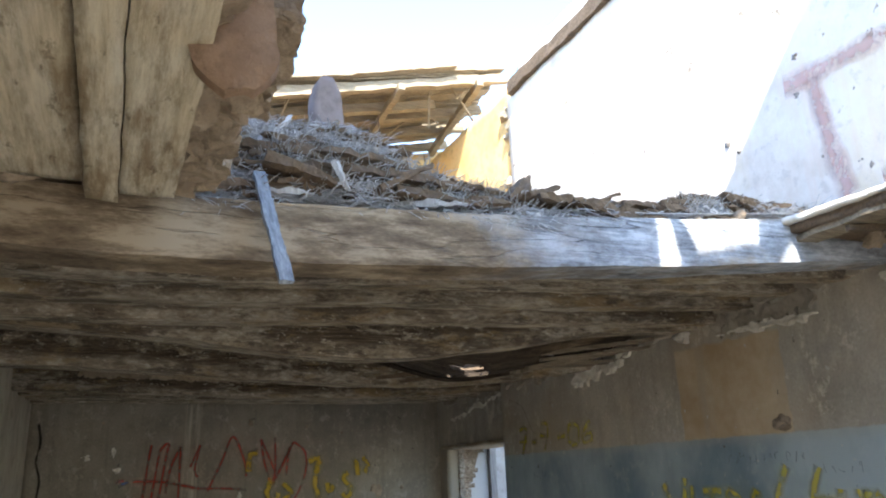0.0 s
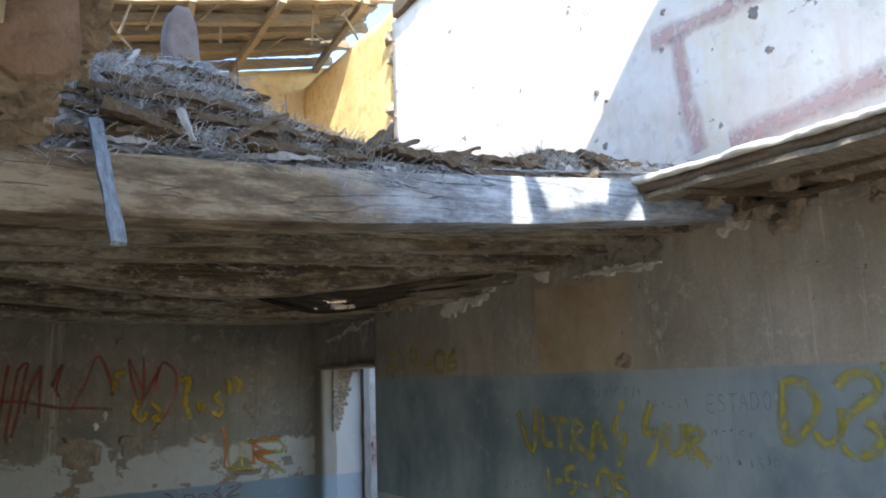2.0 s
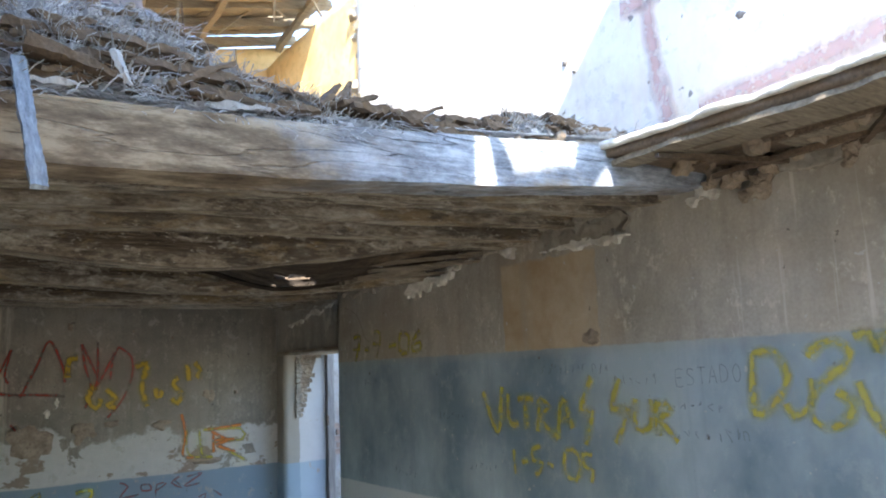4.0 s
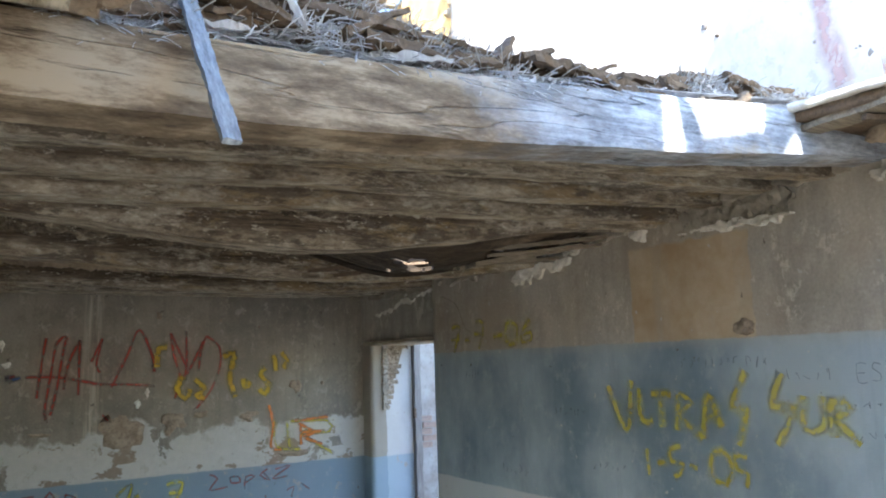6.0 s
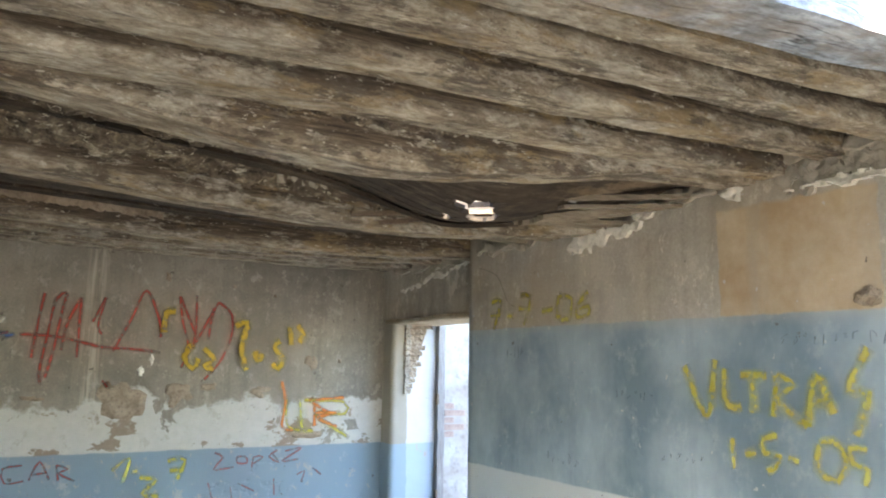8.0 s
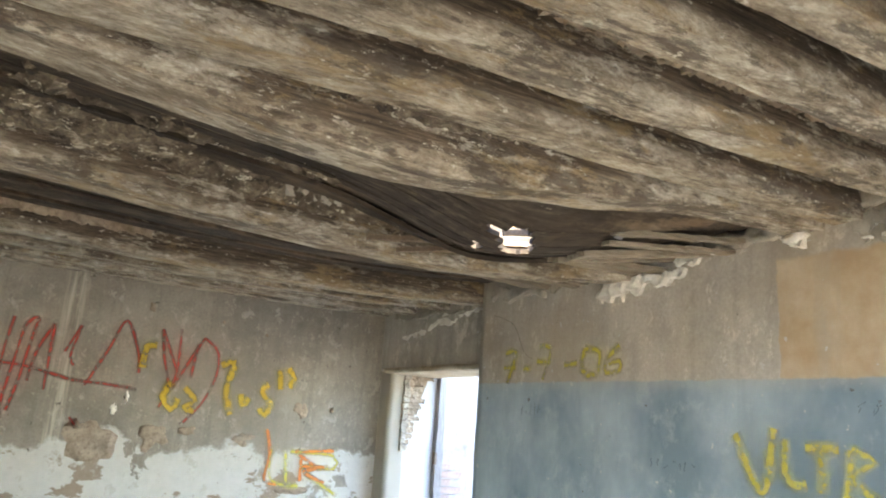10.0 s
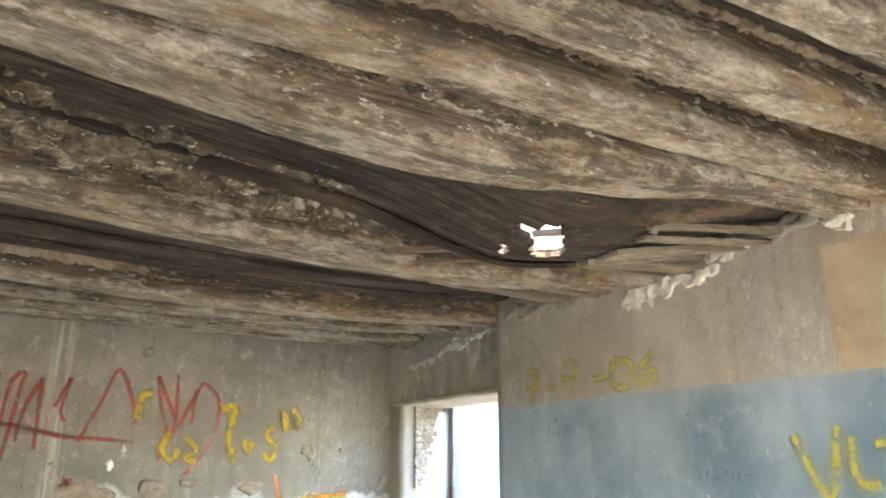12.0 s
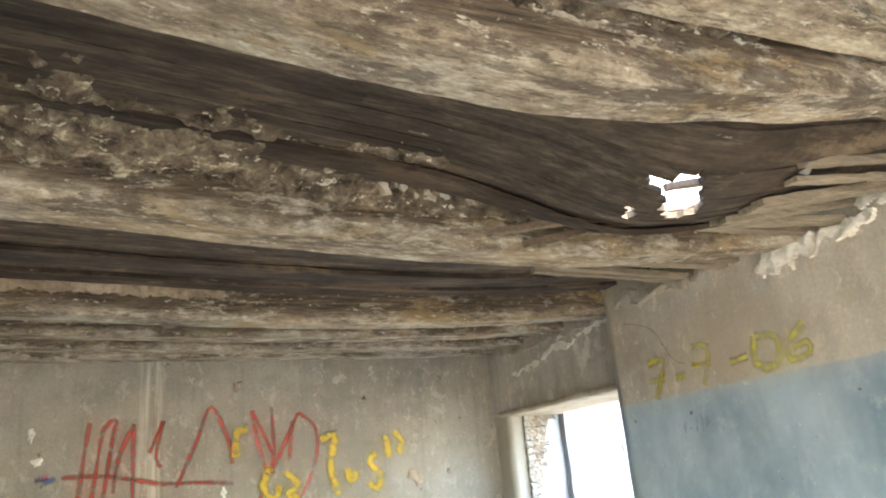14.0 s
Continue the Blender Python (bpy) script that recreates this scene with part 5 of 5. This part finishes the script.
writing("graffiti", [
    [(-2.15, 0.83), (-2.03, 0.92), (-2.07, 0.74)],
    [(-2.01, 0.81), (-1.97, 0.82)],
    [(-1.95, 0.77), (-1.83, 0.74), (-1.92, 0.65), (-1.8, 0.62)],
    [(-1.88, 0.72), (-1.88, 0.6)],
    [(-1.75, 0.88), (-1.62, 0.89), (-1.67, 0.74)],
    [(-1.73, 0.81), (-1.62, 0.81)],
], 0.05, YELLOW, on_north(), "yellow sprayed sevens on the blue dado")
writing("graffiti", [
    [(-1.93, 2.1), (-2.04, 2.1), (-1.96, 1.91)],
    [(-1.92, 2.01), (-2.04, 2.01)],
    [(-2.12, 2.0), (-2.2, 2.0)],
    [(-2.27, 2.13), (-2.38, 2.11), (-2.31, 1.93)],
    [(-2.25, 2.04), (-2.38, 2.03)],
    [(-2.5, 2.01), (-2.61, 2.02)],
    [(-2.67, 2.1), (-2.65, 1.98), (-2.76, 1.95), (-2.79, 2.07), (-2.67, 2.1)],
    [(-2.94, 2.1), (-2.84, 2.03), (-2.84, 1.96), (-2.94, 1.97), (-2.94, 2.02), (-2.86, 2.01)],
], 0.056, YELLOW, on_east(), "yellow sprayed date 7-7-06 beside the doorway")
writing("graffiti", [
    [(-3.65, 1.68), (-3.78, 1.44), (-3.84, 1.71)],
    [(-3.89, 1.67), (-3.9, 1.5), (-3.98, 1.5)],
    [(-3.98, 1.64), (-4.12, 1.64)],
    [(-4.05, 1.64), (-4.05, 1.47)],
    [(-4.17, 1.64), (-4.15, 1.46)],
    [(-4.17, 1.64), (-4.26, 1.6), (-4.17, 1.54), (-4.31, 1.43)],
    [(-4.31, 1.43), (-4.36, 1.64), (-4.43, 1.49)],
    [(-4.33, 1.53), (-4.41, 1.54)],
    [(-4.59, 1.76), (-4.5, 1.59), (-4.58, 1.58), (-4.52, 1.41)],
], 0.07, YELLOW, on_east(), "yellow sprayed word VLTRAS on the blue band")
writing("graffiti", [
    [(-4.78, 1.75), (-4.72, 1.6), (-4.83, 1.59), (-4.73, 1.43)],
    [(-4.88, 1.65), (-4.87, 1.51), (-4.96, 1.52), (-4.98, 1.65)],
    [(-5.01, 1.48), (-5.01, 1.63), (-5.09, 1.6), (-5.02, 1.56), (-5.12, 1.46)],
], 0.065, YELLOW, on_east(), "yellow sprayed word SUR on the blue band")
writing("graffiti", [
    [(-3.92, 1.35), (-3.93, 1.21)],
    [(-3.99, 1.28), (-4.05, 1.3)],
    [(-4.16, 1.38), (-4.09, 1.36), (-4.09, 1.3), (-4.17, 1.29), (-4.14, 1.24), (-4.1, 1.22)],
    [(-4.21, 1.29), (-4.26, 1.28)],
    [(-4.36, 1.36), (-4.34, 1.26), (-4.43, 1.22), (-4.47, 1.32), (-4.42, 1.38), (-4.36, 1.36)],
    [(-4.56, 1.36), (-4.49, 1.36), (-4.5, 1.3), (-4.56, 1.28), (-4.54, 1.22)],
], 0.056, YELLOW, on_east(), "yellow sprayed date 1-5-05 on the blue band")
writing("graffiti", [
    [(-5.54, 1.85), (-5.53, 1.6), (-5.64, 1.66), (-5.69, 1.75), (-5.64, 1.84), (-5.54, 1.85)],
    [(-5.67, 1.64), (-5.7, 1.59), (-5.77, 1.63), (-5.79, 1.74)],
    [(-5.78, 1.82), (-5.82, 1.86), (-5.9, 1.88), (-5.95, 1.83), (-5.92, 1.78), (-5.87, 1.75), (-5.8, 1.69), (-5.77, 1.61), (-5.82, 1.55), (-5.92, 1.59), (-5.94, 1.65), (-5.88, 1.69)],
    [(-5.97, 1.89), (-6.03, 1.9), (-6.05, 1.83)],
    [(-6.05, 1.83), (-6.09, 1.9), (-6.16, 1.92)],
    [(-5.97, 1.73), (-6.0, 1.62), (-6.06, 1.54), (-6.11, 1.53)],
], 0.062, YELLOW, on_east(), "yellow sprayed bubble letters DIS on the blue band")

def scribbles():
    """Illegible charcoal lines on the blue band."""
    rnd = random.Random(23)
    for y, z, l, h in ((-4.45, 1.80, 0.5, 0.06), (-4.88, 1.745, 0.3, 0.06), (-2.7, 1.12, 0.3, 0.07), (-3.6, 1.22, 0.25, 0.05), (-5.3, 1.5, 0.4, 0.06), (-5.2, 1.62, 0.3, 0.05), (-2.2, 1.75, 0.2, 0.09), (-3.3, 1.52, 0.3, 0.05)):
        strokes, u = [], y + l / 2
        while u > y - l / 2:
            w = 0.02 + 0.02 * rnd.random()
            strokes.append([(u - w * rnd.random(), z + h * (rnd.random() - 0.5)) for _ in range(4)])
            u -= w * 1.6
        writing("scribble", strokes, 0.006, PENCIL, on_east(), "illegible charcoal scribble on the blue band")


LETTERS = {
    "E": [[(0.9, 1), (0, 1), (0, 0), (0.9, 0)], [(0, 0.5), (0.7, 0.5)]],
    "S": [[(0.9, 0.9), (0.3, 1), (0.1, 0.7), (0.8, 0.4), (0.7, 0.05), (0, 0.05)]],
    "T": [[(0, 1), (1, 1)], [(0.5, 1), (0.5, 0)]],
    "A": [[(0, 0), (0.45, 1), (0.9, 0)], [(0.2, 0.4), (0.7, 0.4)]],
    "D": [[(0, 0), (0, 1), (0.6, 0.9), (0.9, 0.5), (0.6, 0.1), (0, 0)]],
    "O": [[(0.5, 1), (0.05, 0.6), (0.3, 0), (0.8, 0.1), (0.9, 0.7), (0.5, 1)]],
}


def pencil_word(word, start, base, wide, high):
    strokes = []
    for k, letter in enumerate(word):
        for stroke in LETTERS[letter]:
            strokes.append([(start - (k + 0.72 * u) * wide, base + high * w + 0.004 * k) for u, w in stroke])
    writing("scribble", strokes, 0.006, PENCIL, on_east(), "charcoal word ESTADO written on the blue band")


scribbles()
pencil_word("ESTADO", -5.135, 1.71, 0.06, 0.075)
on_up = on_east(0.018, 0.07)
writing("painted_band", [[(-4.92, 3.67), (-5.3, 3.65), (-6.4, 3.62)]], 0.13, PINKBAND, on_up, "faded pink painted band on the whitewashed wall", "wall paint")
writing("painted_band", [[(-5.09, 3.64), (-5.12, 3.3), (-5.17, 2.98)]], 0.13, PINKBAND, on_up, "faded pink upright painted band on the whitewash", "wall paint")
writing("painted_band", [[(-5.35, 2.98), (-5.8, 3.02), (-6.3, 3.06)]], 0.15, PINKBAND, on_up, "faded pink painted band low on the whitewash", "wall paint")


def niches():
    """Holes and scars in the north wall's render."""
    for x, z, rx, rz, m in ((-0.584, 1.657, 0.055, 0.06, MUD), (-1.84, 2.33, 0.022, 0.04, MUD), (-1.47, 1.45, 0.07, 0.035, MUD), (-2.15, 1.45, 0.065, 0.03, MUD), (-2.12, 1.33, 0.17, 0.17, MUD),
                            (-1.72, 1.4, 0.10, 0.09, MUD), (-0.62, 1.05, 0.13, 0.035, MUD), (-0.33, 1.68, 0.02, 0.02, MUD), (-1.05, 1.42, 0.08, 0.05, MUD), (-2.75, 1.37, 0.1, 0.02, MUD), (-1.3, 2.28, 0.015, 0.02, MUD),
                            (-3.24, 2.04, 0.045, 0.03, LIMECRUST), (-3.02, 2.08, 0.02, 0.05, LIMECRUST), (-2.98, 1.93, 0.03, 0.025, LIMECRUST), (-3.12, 2.34, 0.02, 0.015, MUD), (-1.70, 2.05, 0.015, 0.02, MUD), (-0.95, 2.22, 0.016, 0.016, MUD), (-2.0, 1.58, 0.03, 0.05, LIMECRUST), (-1.92, 1.66, 0.02, 0.04, LIMECRUST)):
        bm = bmesh.new()
        clod(bm, (x, 0.006, z), (rx, 0.014, rz), x * 9, 3, 0.7)
        thing("plaster_scar", bm, m, "ragged brown scar where the render fell off", "plaster", "scars in the render", smooth=True)


for y, z, r in ((-5.532, 3.575, 0.055), (-4.975, 3.603, 0.032), (-5.291, 3.482, 0.028), (-5.597, 3.356, 0.034), (-5.295, 3.086, 0.036), (-4.47, 3.543, 0.03), (-4.537, 3.467, 0.022), (-5.0, 3.81, 0.03), (-5.25, 3.12, 0.022), (-4.50, 3.20, 0.03)):
    scar = bmesh.new()
    clod(scar, (0.074, y, z), (0.010, r * 0.62, r * 0.55), y * 7, 3, 0.9)
    thing("plaster_scar", scar, MORTARDARK, "small dark hole broken into the whitewashed wall", "plaster", "scars in the whitewash", smooth=True)

niches()

# the corner crack is a flat near-black ribbon laid over the render
writing("wall_crack", [[(-3.63, 2.34), (-3.60, 2.18), (-3.62, 2.02), (-3.58, 1.86), (-3.60, 1.6), (-3.59, 1.3)]], 0.03, make_spray("open_crack_black", (0.02, 0.018, 0.015), 1.0), on_north(), "dark open crack in the corner of the render", "crack")
writing("wall_crack", [[(-1.78, 2.36), (-2.0, 2.28), (-2.12, 2.1), (-2.2, 2.06)]], 0.008, PENCIL, on_east(), "thin crack in the grey render", "crack")
writing("blue_smudge", [[(-2.98, 1.83), (-2.93, 1.815), (-2.88, 1.83)]], 0.05, make_spray("blue_spray_paint", (0.10, 0.18, 0.42), 0.7), on_north(0.016), "small blue sprayed smudge on the grey wall", "graffiti")
